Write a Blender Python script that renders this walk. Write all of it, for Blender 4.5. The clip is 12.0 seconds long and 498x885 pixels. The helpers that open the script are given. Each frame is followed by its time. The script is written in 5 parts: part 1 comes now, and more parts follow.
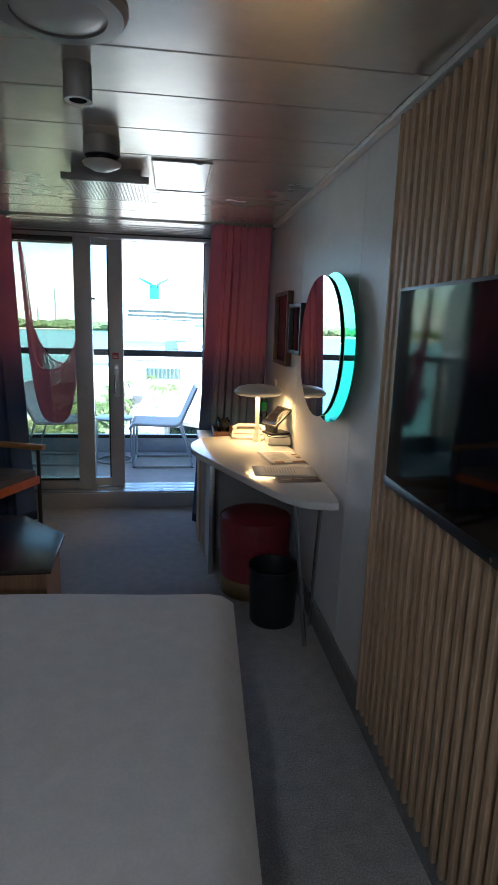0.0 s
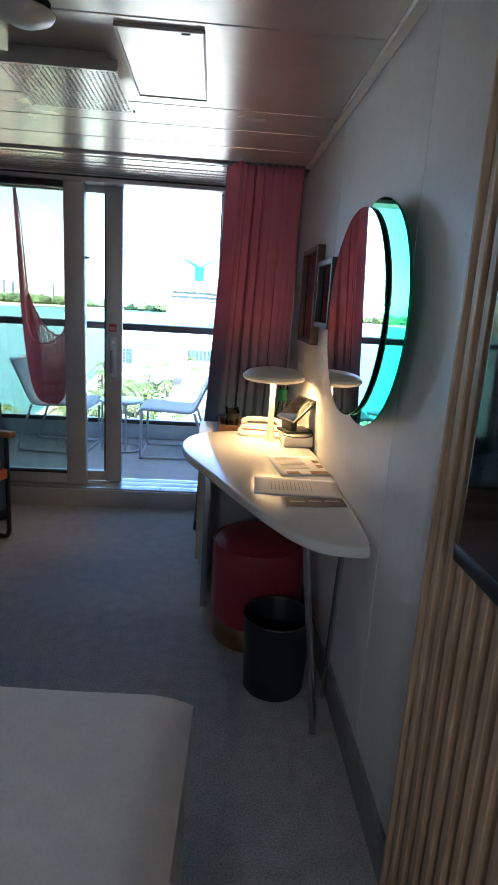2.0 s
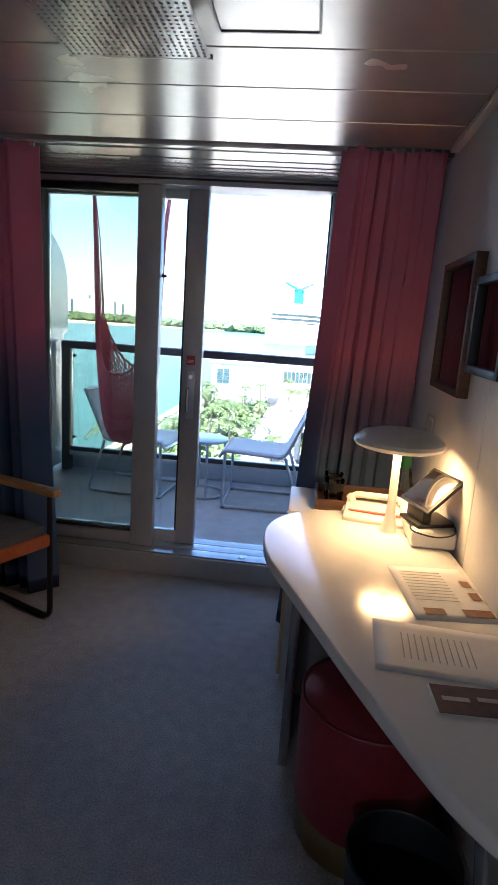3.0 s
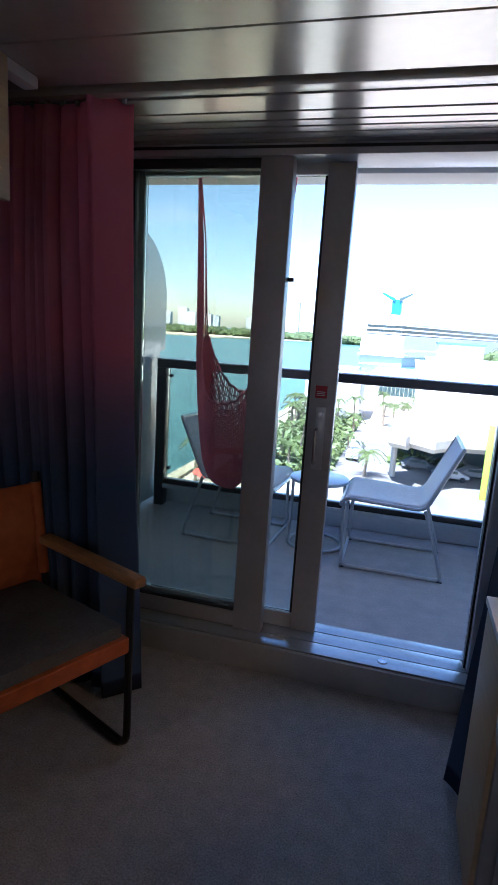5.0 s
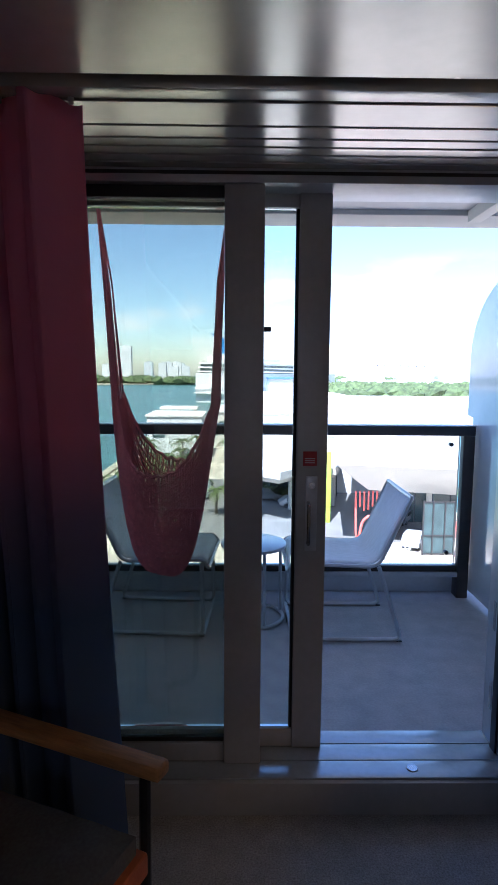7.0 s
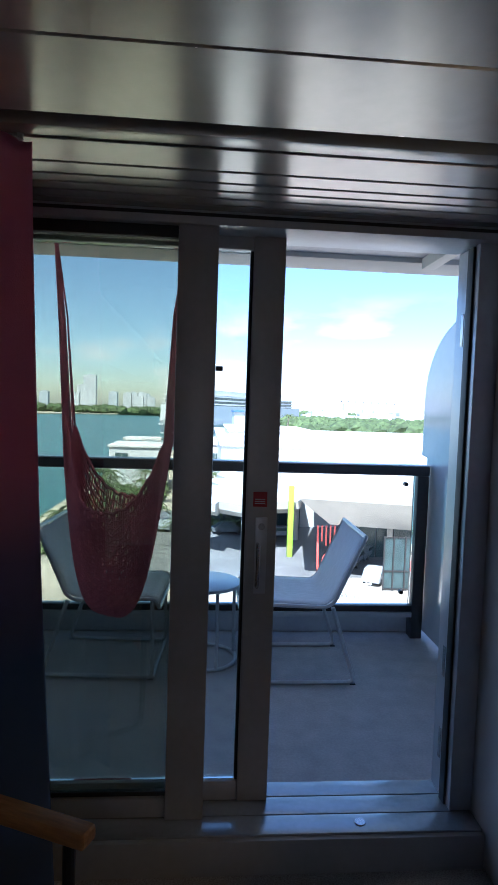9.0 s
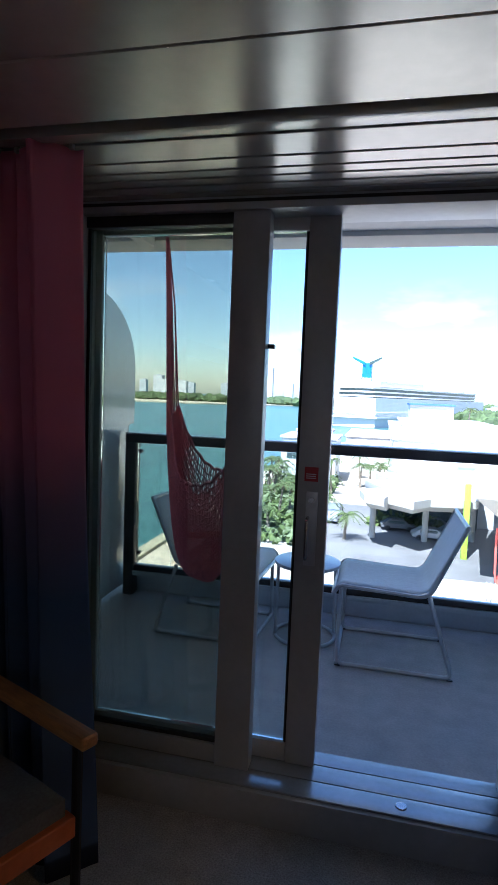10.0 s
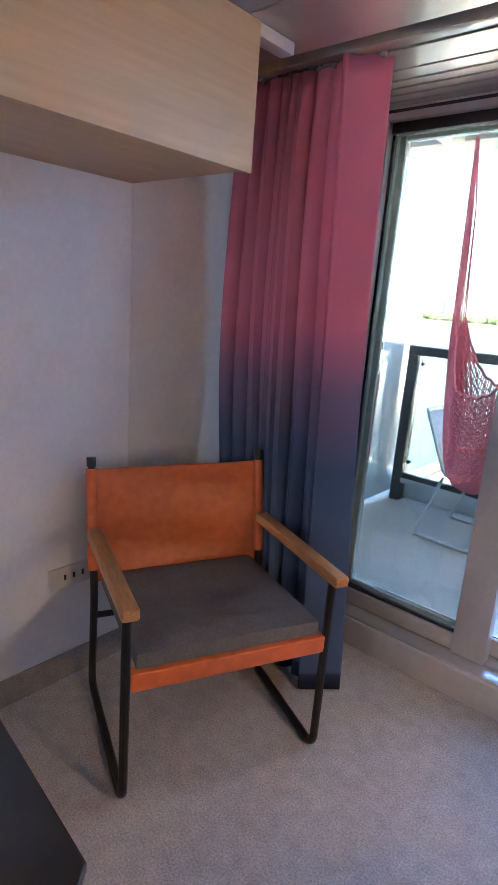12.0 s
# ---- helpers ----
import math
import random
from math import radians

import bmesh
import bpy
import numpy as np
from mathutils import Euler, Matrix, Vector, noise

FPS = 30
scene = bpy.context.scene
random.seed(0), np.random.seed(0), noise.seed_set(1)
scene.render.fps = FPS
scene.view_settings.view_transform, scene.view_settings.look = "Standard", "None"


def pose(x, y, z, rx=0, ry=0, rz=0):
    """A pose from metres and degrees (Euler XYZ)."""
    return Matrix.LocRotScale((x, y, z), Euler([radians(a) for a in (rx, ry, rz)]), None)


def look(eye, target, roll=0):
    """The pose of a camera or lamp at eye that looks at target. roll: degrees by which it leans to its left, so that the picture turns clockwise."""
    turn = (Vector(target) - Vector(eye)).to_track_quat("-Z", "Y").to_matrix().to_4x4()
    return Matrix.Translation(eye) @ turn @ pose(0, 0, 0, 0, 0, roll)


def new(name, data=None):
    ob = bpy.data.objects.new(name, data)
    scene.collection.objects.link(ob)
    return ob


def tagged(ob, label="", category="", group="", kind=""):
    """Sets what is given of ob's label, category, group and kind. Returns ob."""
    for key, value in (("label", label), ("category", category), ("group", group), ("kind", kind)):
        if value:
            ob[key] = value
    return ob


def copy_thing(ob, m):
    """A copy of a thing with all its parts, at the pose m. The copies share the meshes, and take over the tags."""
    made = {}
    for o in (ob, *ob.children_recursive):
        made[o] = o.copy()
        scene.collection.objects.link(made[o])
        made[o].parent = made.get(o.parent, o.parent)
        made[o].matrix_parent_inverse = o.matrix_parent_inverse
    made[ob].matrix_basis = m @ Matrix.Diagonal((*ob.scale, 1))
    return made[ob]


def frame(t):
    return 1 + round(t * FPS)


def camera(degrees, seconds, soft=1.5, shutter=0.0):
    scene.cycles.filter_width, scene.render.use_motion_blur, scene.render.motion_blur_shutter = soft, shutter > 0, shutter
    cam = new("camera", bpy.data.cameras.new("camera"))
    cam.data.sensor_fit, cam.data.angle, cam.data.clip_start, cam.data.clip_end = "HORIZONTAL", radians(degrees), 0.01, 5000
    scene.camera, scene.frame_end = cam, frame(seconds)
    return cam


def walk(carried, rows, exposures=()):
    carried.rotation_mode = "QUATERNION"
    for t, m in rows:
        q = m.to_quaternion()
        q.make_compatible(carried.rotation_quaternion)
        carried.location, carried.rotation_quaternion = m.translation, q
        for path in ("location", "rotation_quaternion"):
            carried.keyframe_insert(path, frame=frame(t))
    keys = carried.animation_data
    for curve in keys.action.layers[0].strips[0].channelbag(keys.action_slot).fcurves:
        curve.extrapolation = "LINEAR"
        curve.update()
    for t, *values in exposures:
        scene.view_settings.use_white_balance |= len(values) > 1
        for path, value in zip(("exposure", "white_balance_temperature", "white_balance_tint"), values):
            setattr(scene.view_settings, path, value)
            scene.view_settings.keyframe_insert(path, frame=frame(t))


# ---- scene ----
cam = camera(47.1, 12.0)

PATH = [
    (0, (-0.018, 0.451, 1.458), (0.253, 2.391, 1.051), 1.8),
    (0.5, (0.008, 0.443, 1.446), (0.482, 2.342, 1.034), 1.9),
    (1, (0.044, 0.546, 1.42), (0.39, 2.466, 0.977), 2.2),
    (1.5, (0.155, 0.821, 1.41), (0.378, 2.753, 0.946), 3.0),
    (2, (0.214, 1.192, 1.372), (0.353, 3.132, 0.908), 3.5),
    (2.5, (0.228, 1.612, 1.384), (0.221, 3.564, 0.940), 3.9),
    (3, (0.195, 1.99, 1.405), (0.006, 3.938, 0.992), 3.9),
    (3.5, (0.100, 2.232, 1.40), (-0.256, 4.175, 1.016), 4.2),
    (3.7, (0.072, 2.292, 1.40), (-0.344, 4.225, 1.018), 4.4),
    (5.3, (-0.143, 2.868, 1.42), (-0.702, 4.747, 1.025), 3.0),
    (5.5, (-0.144, 2.937, 1.42), (-0.757, 4.805, 1.054), 2.3),
    (6, (-0.308, 3.106, 1.479), (-0.862, 4.99, 1.098), 0.8),
    (6.5, (-0.515, 3.185, 1.424), (-0.834, 5.138, 1.137), 0.1),
    (7, (-0.683, 3.138, 1.463), (-0.655, 5.124, 1.226), 0.4),
    (7.2, (-0.717, 3.127, 1.474), (-0.555, 5.108, 1.25), 0.7),
    (8.8, (-0.702, 3.136, 1.48), (-0.424, 5.113, 1.355), 1.7),
    (9, (-0.636, 3.162, 1.485), (-0.485, 5.153, 1.364), 1.9),
    (9.5, (-0.36, 3.206, 1.482), (-0.564, 5.191, 1.345), 2.5),
    (10, (-0.227, 3.107, 1.447), (-0.672, 5.049, 1.277), 2.3),
    (10.5, (-0.169, 3.006, 1.429), (-0.757, 4.904, 1.201), 2.4),
    (11, (-0.095, 2.991, 1.415), (-0.887, 4.805, 1.123), 3.0),
    (11.5, (-0.085, 2.972, 1.38), (-1.122, 4.643, 1.015), 3.7),
    (12, (-0.101, 2.942, 1.396), (-1.36, 4.415, 0.9), 4.3),
]
EXPOSURES = [(0.0, 3.95, 5300, 6), (1.0, 4.5, 5300, 6), (2.5, 4.1, 5300, 10), (3.5, 3.75, 5350, 18), (5.5, 3.2, 5250, 18), (7.0, 3.0, 5250, 20), (9.5, 2.65, 5150, 12), (10.5, 3.0, 5250, 16), (11.2, 3.8, 5350, 18), (12.0, 5.9, 5400, 22)]
walk(cam, [(t, look(eye, target, roll)) for t, eye, target, roll in PATH], EXPOSURES)

# ---- world, sun and sky ----
SUN_EL, SUN_AZ = 58.0, 200.0  # degrees; azimuth from +y towards +x, the sun stands behind the ship
world = bpy.data.worlds.new("world")
scene.world = world
world.use_nodes = True
wn = world.node_tree.nodes
wl = world.node_tree.links
bg = wn["Background"]
sky = wn.new("ShaderNodeTexSky")
sky.sky_type = "NISHITA"
sky.sun_disc = False
sky.sun_elevation = radians(SUN_EL)
sky.sun_rotation = radians(SUN_AZ)
sky.dust_density = 0.7
sky.ozone_density = 3.0
wtc = wn.new("ShaderNodeTexCoord")
wmap = wn.new("ShaderNodeMapping")
wmap.inputs["Scale"].default_value = (3.0, 3.0, 9.0)
wnoise = wn.new("ShaderNodeTexNoise")
wnoise.inputs["Scale"].default_value = 1.6
wnoise.inputs["Detail"].default_value = 6
wramp = wn.new("ShaderNodeValToRGB")
wramp.color_ramp.elements[0].position, wramp.color_ramp.elements[1].position = 0.54, 0.72
wsep = wn.new("ShaderNodeSeparateXYZ")
wlow = wn.new("ShaderNodeMapRange")
wlow.inputs["From Min"].default_value, wlow.inputs["From Max"].default_value = 0.20, 0.07
wmul = wn.new("ShaderNodeMath")
wmul.operation = "MULTIPLY"
wmix = wn.new("ShaderNodeMixRGB")
wmix.inputs["Color2"].default_value = (8.0, 7.3, 7.0, 1)
wl.new(wtc.outputs["Generated"], wmap.inputs["Vector"])
wl.new(wmap.outputs[0], wnoise.inputs["Vector"])
wl.new(wnoise.outputs["Fac"], wramp.inputs["Fac"])
wl.new(wtc.outputs["Generated"], wsep.inputs[0])
wl.new(wsep.outputs["Z"], wlow.inputs["Value"])
wl.new(wramp.outputs["Color"], wmul.inputs[0])
wl.new(wlow.outputs[0], wmul.inputs[1])
wl.new(wmul.outputs[0], wmix.inputs["Fac"])
wl.new(sky.outputs[0], wmix.inputs["Color1"])
wl.new(wmix.outputs[0], bg.inputs["Color"])
bg.inputs["Strength"].default_value = 0.05

sun = new("sun", bpy.data.lights.new("sun", "SUN"))
sun.data.energy = 2.8
sun.data.angle = radians(0.5)
sun.data.color = (1.0, 0.95, 0.88)
sun_dir = Vector((math.sin(radians(SUN_AZ)) * math.cos(radians(SUN_EL)), math.cos(radians(SUN_AZ)) * math.cos(radians(SUN_EL)), math.sin(radians(SUN_EL))))
sun.matrix_world = look(sun_dir * 60, (0, 0, 0))

# ---- materials ----


def mat(name, color, rough=0.5, metal=0.0, var=0.15, scale=8.0, bump=0.0, bscale=None, stretch=(1, 1, 1), spec=0.5, stain=0.1, random_piece=0.0, coat=0.0, aniso=0.0):
    """A surface with variation at two scales: grain of the given scale and broad soft stains."""
    m = bpy.data.materials.new(name)
    m.use_nodes = True
    n, l = m.node_tree.nodes, m.node_tree.links
    p = n["Principled BSDF"]
    p.inputs["Roughness"].default_value = rough
    p.inputs["Metallic"].default_value = metal
    p.inputs["Specular IOR Level"].default_value = spec
    p.inputs["Coat Weight"].default_value = coat
    p.inputs["Coat Roughness"].default_value = 0.08
    p.inputs["Anisotropic"].default_value = aniso
    tc = n.new("ShaderNodeTexCoord")
    mp = n.new("ShaderNodeMapping")
    mp.inputs["Scale"].default_value = stretch
    l.new(tc.outputs["Object"], mp.inputs["Vector"])
    fine = n.new("ShaderNodeTexNoise")
    fine.inputs["Scale"].default_value = scale
    fine.inputs["Detail"].default_value = 5
    l.new(mp.outputs[0], fine.inputs["Vector"])
    broad = n.new("ShaderNodeTexNoise")
    broad.inputs["Scale"].default_value = scale / 9
    broad.inputs["Detail"].default_value = 3
    l.new(mp.outputs[0], broad.inputs["Vector"])
    last = None
    for src, amount in ((fine, var), (broad, stain)):
        mr = n.new("ShaderNodeMapRange")
        mr.inputs["From Min"].default_value, mr.inputs["From Max"].default_value = 0.3, 0.7
        mr.inputs["To Min"].default_value, mr.inputs["To Max"].default_value = 1 - amount, 1 + amount
        l.new(src.outputs["Fac"], mr.inputs["Value"])
        if last is None:
            last = mr
        else:
            mm = n.new("ShaderNodeMath")
            mm.operation = "MULTIPLY"
            l.new(last.outputs[0], mm.inputs[0])
            l.new(mr.outputs[0], mm.inputs[1])
            last = mm
    if random_piece:
        oi = n.new("ShaderNodeObjectInfo")
        mr = n.new("ShaderNodeMapRange")
        mr.inputs["To Min"].default_value, mr.inputs["To Max"].default_value = 1 - random_piece, 1 + random_piece
        l.new(oi.outputs["Random"], mr.inputs["Value"])
        mm = n.new("ShaderNodeMath")
        mm.operation = "MULTIPLY"
        l.new(last.outputs[0], mm.inputs[0])
        l.new(mr.outputs[0], mm.inputs[1])
        last = mm
    vm = n.new("ShaderNodeVectorMath")
    vm.operation = "SCALE"
    vm.inputs[0].default_value = color
    l.new(last.outputs[0], vm.inputs["Scale"])
    l.new(vm.outputs[0], p.inputs["Base Color"])
    rr = n.new("ShaderNodeMapRange")
    rr.inputs["To Min"].default_value, rr.inputs["To Max"].default_value = max(rough * 0.85, 0.02), min(rough * 1.15, 1)
    l.new(broad.outputs["Fac"], rr.inputs["Value"])
    l.new(rr.outputs[0], p.inputs["Roughness"])
    if bump:
        b = n.new("ShaderNodeBump")
        b.inputs["Strength"].default_value = bump
        b.inputs["Distance"].default_value = 0.004
        if bscale:
            bn = n.new("ShaderNodeTexNoise")
            bn.inputs["Scale"].default_value = bscale
            bn.inputs["Detail"].default_value = 4
            l.new(mp.outputs[0], bn.inputs["Vector"])
            l.new(bn.outputs["Fac"], b.inputs["Height"])
        else:
            l.new(fine.outputs["Fac"], b.inputs["Height"])
        l.new(b.outputs[0], p.inputs["Normal"])
    return m


def glass(name, tint, rough=0.0):
    m = bpy.data.materials.new(name)
    m.use_nodes = True
    n, l = m.node_tree.nodes, m.node_tree.links
    n.remove(n["Principled BSDF"])
    tr = n.new("ShaderNodeBsdfTransparent")
    tr.inputs["Color"].default_value = (*tint, 1)
    gl = n.new("ShaderNodeBsdfGlossy")
    gl.inputs["Roughness"].default_value = rough
    gl.inputs["Color"].default_value = (0.9, 0.95, 0.92, 1)
    fr = n.new("ShaderNodeFresnel")
    fr.inputs["IOR"].default_value = 1.5
    mx = n.new("ShaderNodeMixShader")
    l.new(fr.outputs[0], mx.inputs[0])
    l.new(tr.outputs[0], mx.inputs[1])
    l.new(gl.outputs[0], mx.inputs[2])
    l.new(mx.outputs[0], n["Material Output"].inputs["Surface"])
    return m


def glow(name, color, strength):
    m = bpy.data.materials.new(name)
    m.use_nodes = True
    p = m.node_tree.nodes["Principled BSDF"]
    p.inputs["Base Color"].default_value = (*color, 1)
    p.inputs["Emission Color"].default_value = (*color, 1)
    p.inputs["Emission Strength"].default_value = strength
    return m


M_WALL = mat("wall_laminate", (0.76, 0.76, 0.765), 0.42, var=0.03, scale=60, stain=0.03, bump=0.05)
M_CEIL = mat("ceiling_panel", (0.66, 0.63, 0.585), 0.26, metal=0.6, var=0.03, scale=25, stain=0.06, bump=0.02)
M_SLATMETAL = mat("soffit_strip", (0.60, 0.58, 0.55), 0.22, metal=0.6, var=0.03, scale=25, stain=0.05)
M_TRIM = mat("white_trim", (0.72, 0.71, 0.69), 0.35, var=0.03, scale=30, stain=0.04)
M_CARPET = mat("carpet", (0.43, 0.415, 0.405), 0.95, var=0.3, scale=170, bump=0.9, bscale=190, stain=0.1, spec=0.1)
M_SKIRT = mat("carpet_skirting", (0.28, 0.275, 0.27), 0.95, var=0.2, scale=200, bump=0.5, stain=0.1, spec=0.1)
M_FRAME = mat("grey_painted_frame", (0.42, 0.42, 0.43), 0.34, metal=0.15, var=0.04, scale=40, stain=0.06)
M_FRAMEW = mat("pale_aluminium", (0.55, 0.57, 0.6), 0.3, metal=0.4, var=0.04, scale=40, stain=0.06)
M_SILL = mat("sill_aluminium", (0.50, 0.52, 0.54), 0.22, metal=0.5, var=0.05, scale=50, stain=0.08)
M_RUBBER = mat("black_rubber", (0.015, 0.015, 0.016), 0.5, var=0.1)
M_BLACK = mat("black_metal", (0.012, 0.012, 0.013), 0.4, var=0.1, scale=40)
M_RAIL = mat("rail_dark", (0.05, 0.045, 0.045), 0.35, metal=0.3, var=0.1, scale=30)
M_DECK = mat("balcony_deck", (0.38, 0.365, 0.37), 0.55, var=0.1, scale=90, stain=0.12, bump=0.1)
M_WHITEP = mat("white_gloss_paint", (0.72, 0.73, 0.74), 0.25, var=0.03, scale=15, stain=0.05)
M_SCREENP = mat("glazed_screen", (0.60, 0.66, 0.72), 0.10, var=0.03, scale=15, stain=0.05, coat=0.8)
M_SOFFITOUT = mat("balcony_soffit", (0.42, 0.42, 0.43), 0.5, var=0.05, scale=15)
M_GLASS = glass("clear_glass", (0.93, 0.96, 0.95))
M_TINT = glass("tinted_glass", (0.70, 0.69, 0.60))
M_DESK = mat("desk_solid_surface", (0.74, 0.73, 0.71), 0.16, var=0.02, scale=60, stain=0.02, coat=0.3)
M_PANELG = mat("desk_panel", (0.42, 0.41, 0.42), 0.45, var=0.05, scale=30)
M_BEDW = mat("bed_linen", (0.80, 0.79, 0.79), 0.9, var=0.04, scale=160, bump=0.35, bscale=14, stain=0.04, spec=0.2)
M_STICKER = mat("sticker_red", (0.42, 0.035, 0.05), 0.5, var=0.05, scale=60)
M_RED = mat("red_leather", (0.20, 0.02, 0.026), 0.42, var=0.1, scale=45, bump=0.2, bscale=160)
M_BRASS = mat("aged_brass", (0.35, 0.25, 0.12), 0.35, metal=0.9, var=0.08, scale=30)
M_BIN = mat("bin_plastic", (0.014, 0.017, 0.02), 0.45, var=0.1, scale=30)
M_CHROME = mat("brushed_steel", (0.55, 0.55, 0.56), 0.25, metal=1.0, var=0.05, scale=60)
M_ORANGE = mat("orange_leather", (0.55, 0.125, 0.025), 0.42, var=0.12, scale=30, bump=0.15, bscale=150, stain=0.12)
M_CUSH = mat("grey_cushion", (0.14, 0.133, 0.13), 0.9, var=0.15, scale=120, bump=0.3, bscale=9, spec=0.2)
M_OAK = mat("oak", (0.46, 0.22, 0.075), 0.4, var=0.22, scale=14, stretch=(10, 1.2, 10), stain=0.12, bump=0.08)
M_CABW = mat("light_ash_laminate", (0.52, 0.36, 0.205), 0.5, var=0.07, scale=22, stretch=(1, 0.15, 3), stain=0.06)
M_SLATW = mat("slat_wood", (0.50, 0.35, 0.22), 0.45, var=0.22, scale=16, stretch=(6, 6, 0.5), stain=0.1, bump=0.05, random_piece=0.12)
M_SLATBACK = mat("slat_backing", (0.018, 0.016, 0.015), 0.8, var=0.1)
M_TVBEZ = mat("tv_bezel", (0.01, 0.01, 0.011), 0.3, var=0.05)
M_SCREEN = mat("tv_screen", (0.006, 0.006, 0.007), 0.05, var=0.02, spec=0.9)
M_STEELW = mat("chair_steel", (0.55, 0.57, 0.6), 0.32, metal=0.6, var=0.05, scale=40)
M_MESH = mat("sling_mesh", (0.74, 0.78, 0.83), 0.6, var=0.12, scale=220, stretch=(1, 6, 1), bump=0.3)
M_ROPE = mat("pink_cotton_rope", (0.76, 0.20, 0.26), 0.9, var=0.25, scale=60, bump=0.3, spec=0.1)
M_SHADE = mat("lamp_metal", (0.62, 0.60, 0.56), 0.35, var=0.03, scale=30)
M_PAPER = mat("paper", (0.72, 0.71, 0.70), 0.7, var=0.03, scale=60)
M_INK = mat("printed_brown", (0.23, 0.10, 0.05), 0.6, var=0.3, scale=50)
M_INKG = mat("printed_grey", (0.35, 0.35, 0.37), 0.7, var=0.1, scale=50)
M_PURPLE = mat("printed_plum", (0.05, 0.025, 0.05), 0.65, var=0.4, scale=40)
M_PHONE = mat("phone_plastic", (0.62, 0.58, 0.52), 0.4, var=0.03, scale=40)
M_REDP = mat("red_print", (0.6, 0.06, 0.03), 0.5, var=0.1, scale=40)
M_GREENACR = mat("green_mirror", (0.0, 0.55, 0.27), 0.03, metal=1.0, var=0.02, stain=0.02)
M_MIRROR = mat("silver_mirror", (0.92, 0.93, 0.93), 0.01, metal=1.0, var=0.0, stain=0.0)
M_TABLETOP = mat("table_top_gloss", (0.02, 0.019, 0.018), 0.2, var=0.05, scale=30, spec=0.8)
M_PINE = mat("table_wood", (0.28, 0.15, 0.07), 0.5, var=0.2, scale=14, stretch=(8, 8, 0.7), stain=0.1)
M_FIXT = mat("fixture_grey", (0.33, 0.32, 0.30), 0.4, metal=0.3, var=0.04, scale=30)
M_OPAL = mat("opal_cover", (0.5, 0.5, 0.48), 0.35, var=0.03)
M_PICW = mat("picture_frame_wood", (0.11, 0.055, 0.03), 0.45, var=0.2, scale=20, stretch=(1, 1, 6))
M_ART = mat("print_mauve", (0.40, 0.30, 0.29), 0.6, var=0.35, scale=9, stain=0.35)
M_ART2 = mat("print_rust", (0.36, 0.10, 0.07), 0.6, var=0.5, scale=7, stain=0.4)
M_OUTLET = mat("outlet_plate", (0.6, 0.58, 0.55), 0.4, var=0.02)
M_BOTTLE = mat("bottle_green", (0.01, 0.09, 0.035), 0.1, var=0.1)
# outdoors
M_WATER = mat("bay_water", (0.045, 0.115, 0.11), 0.3, var=0.25, scale=0.25, stretch=(1, 0.4, 1), bump=0.5, bscale=0.5, stain=0.15)
M_QUAY = mat("quay_concrete", (0.46, 0.40, 0.32), 0.9, var=0.12, scale=0.8, stain=0.2)
M_ROAD = mat("asphalt", (0.16, 0.155, 0.15), 0.9, var=0.15, scale=2, stain=0.2)
M_ROOF = mat("white_roof", (0.60, 0.585, 0.56), 0.7, var=0.04, scale=0.6, stain=0.05)
M_STUCCO = mat("pale_stucco", (0.50, 0.475, 0.43), 0.8, var=0.06, scale=1, stain=0.08)
M_DARKGL_SHADE = mat("dark_windows_and_shade", (0.05, 0.08, 0.08), 0.15, var=0.3, scale=1)
M_SHIPW = mat("ship_white", (0.58, 0.58, 0.58), 0.45, var=0.03, scale=0.3, stain=0.04)
M_BLUE = mat("funnel_blue", (0.02, 0.16, 0.42), 0.4, var=0.1, scale=0.5)
M_LIME = mat("lime_paint", (0.38, 0.58, 0.05), 0.5, var=0.1, scale=1)
M_CORAL = mat("coral_paint", (0.75, 0.13, 0.10), 0.5, var=0.1, scale=1)
M_LEAF = mat("palm_leaf", (0.085, 0.115, 0.03), 0.55, var=0.35, scale=3, stain=0.3)
M_TRUNK = mat("palm_trunk", (0.21, 0.17, 0.125), 0.9, var=0.3, scale=6, stretch=(1, 1, 5), bump=0.3)
M_TREE = mat("far_foliage", (0.055, 0.085, 0.028), 0.8, var=0.45, scale=0.35, stain=0.35)
M_SAND = mat("shore_sand", (0.42, 0.38, 0.28), 0.95, var=0.15, scale=0.1)
M_TOWER = mat("tower_facade", (0.42, 0.44, 0.46), 0.6, var=0.12, scale=0.2, stretch=(1, 1, 4))
M_BLUEROOF = mat("blue_roof", (0.07, 0.16, 0.38), 0.6, var=0.08, scale=0.3)
M_CAR = mat("car_paint", (0.35, 0.37, 0.40), 0.25, metal=0.3, var=0.05, random_piece=0.6)
M_STEEL_FAR = mat("crane_steel", (0.45, 0.47, 0.5), 0.6, var=0.1, scale=0.2)


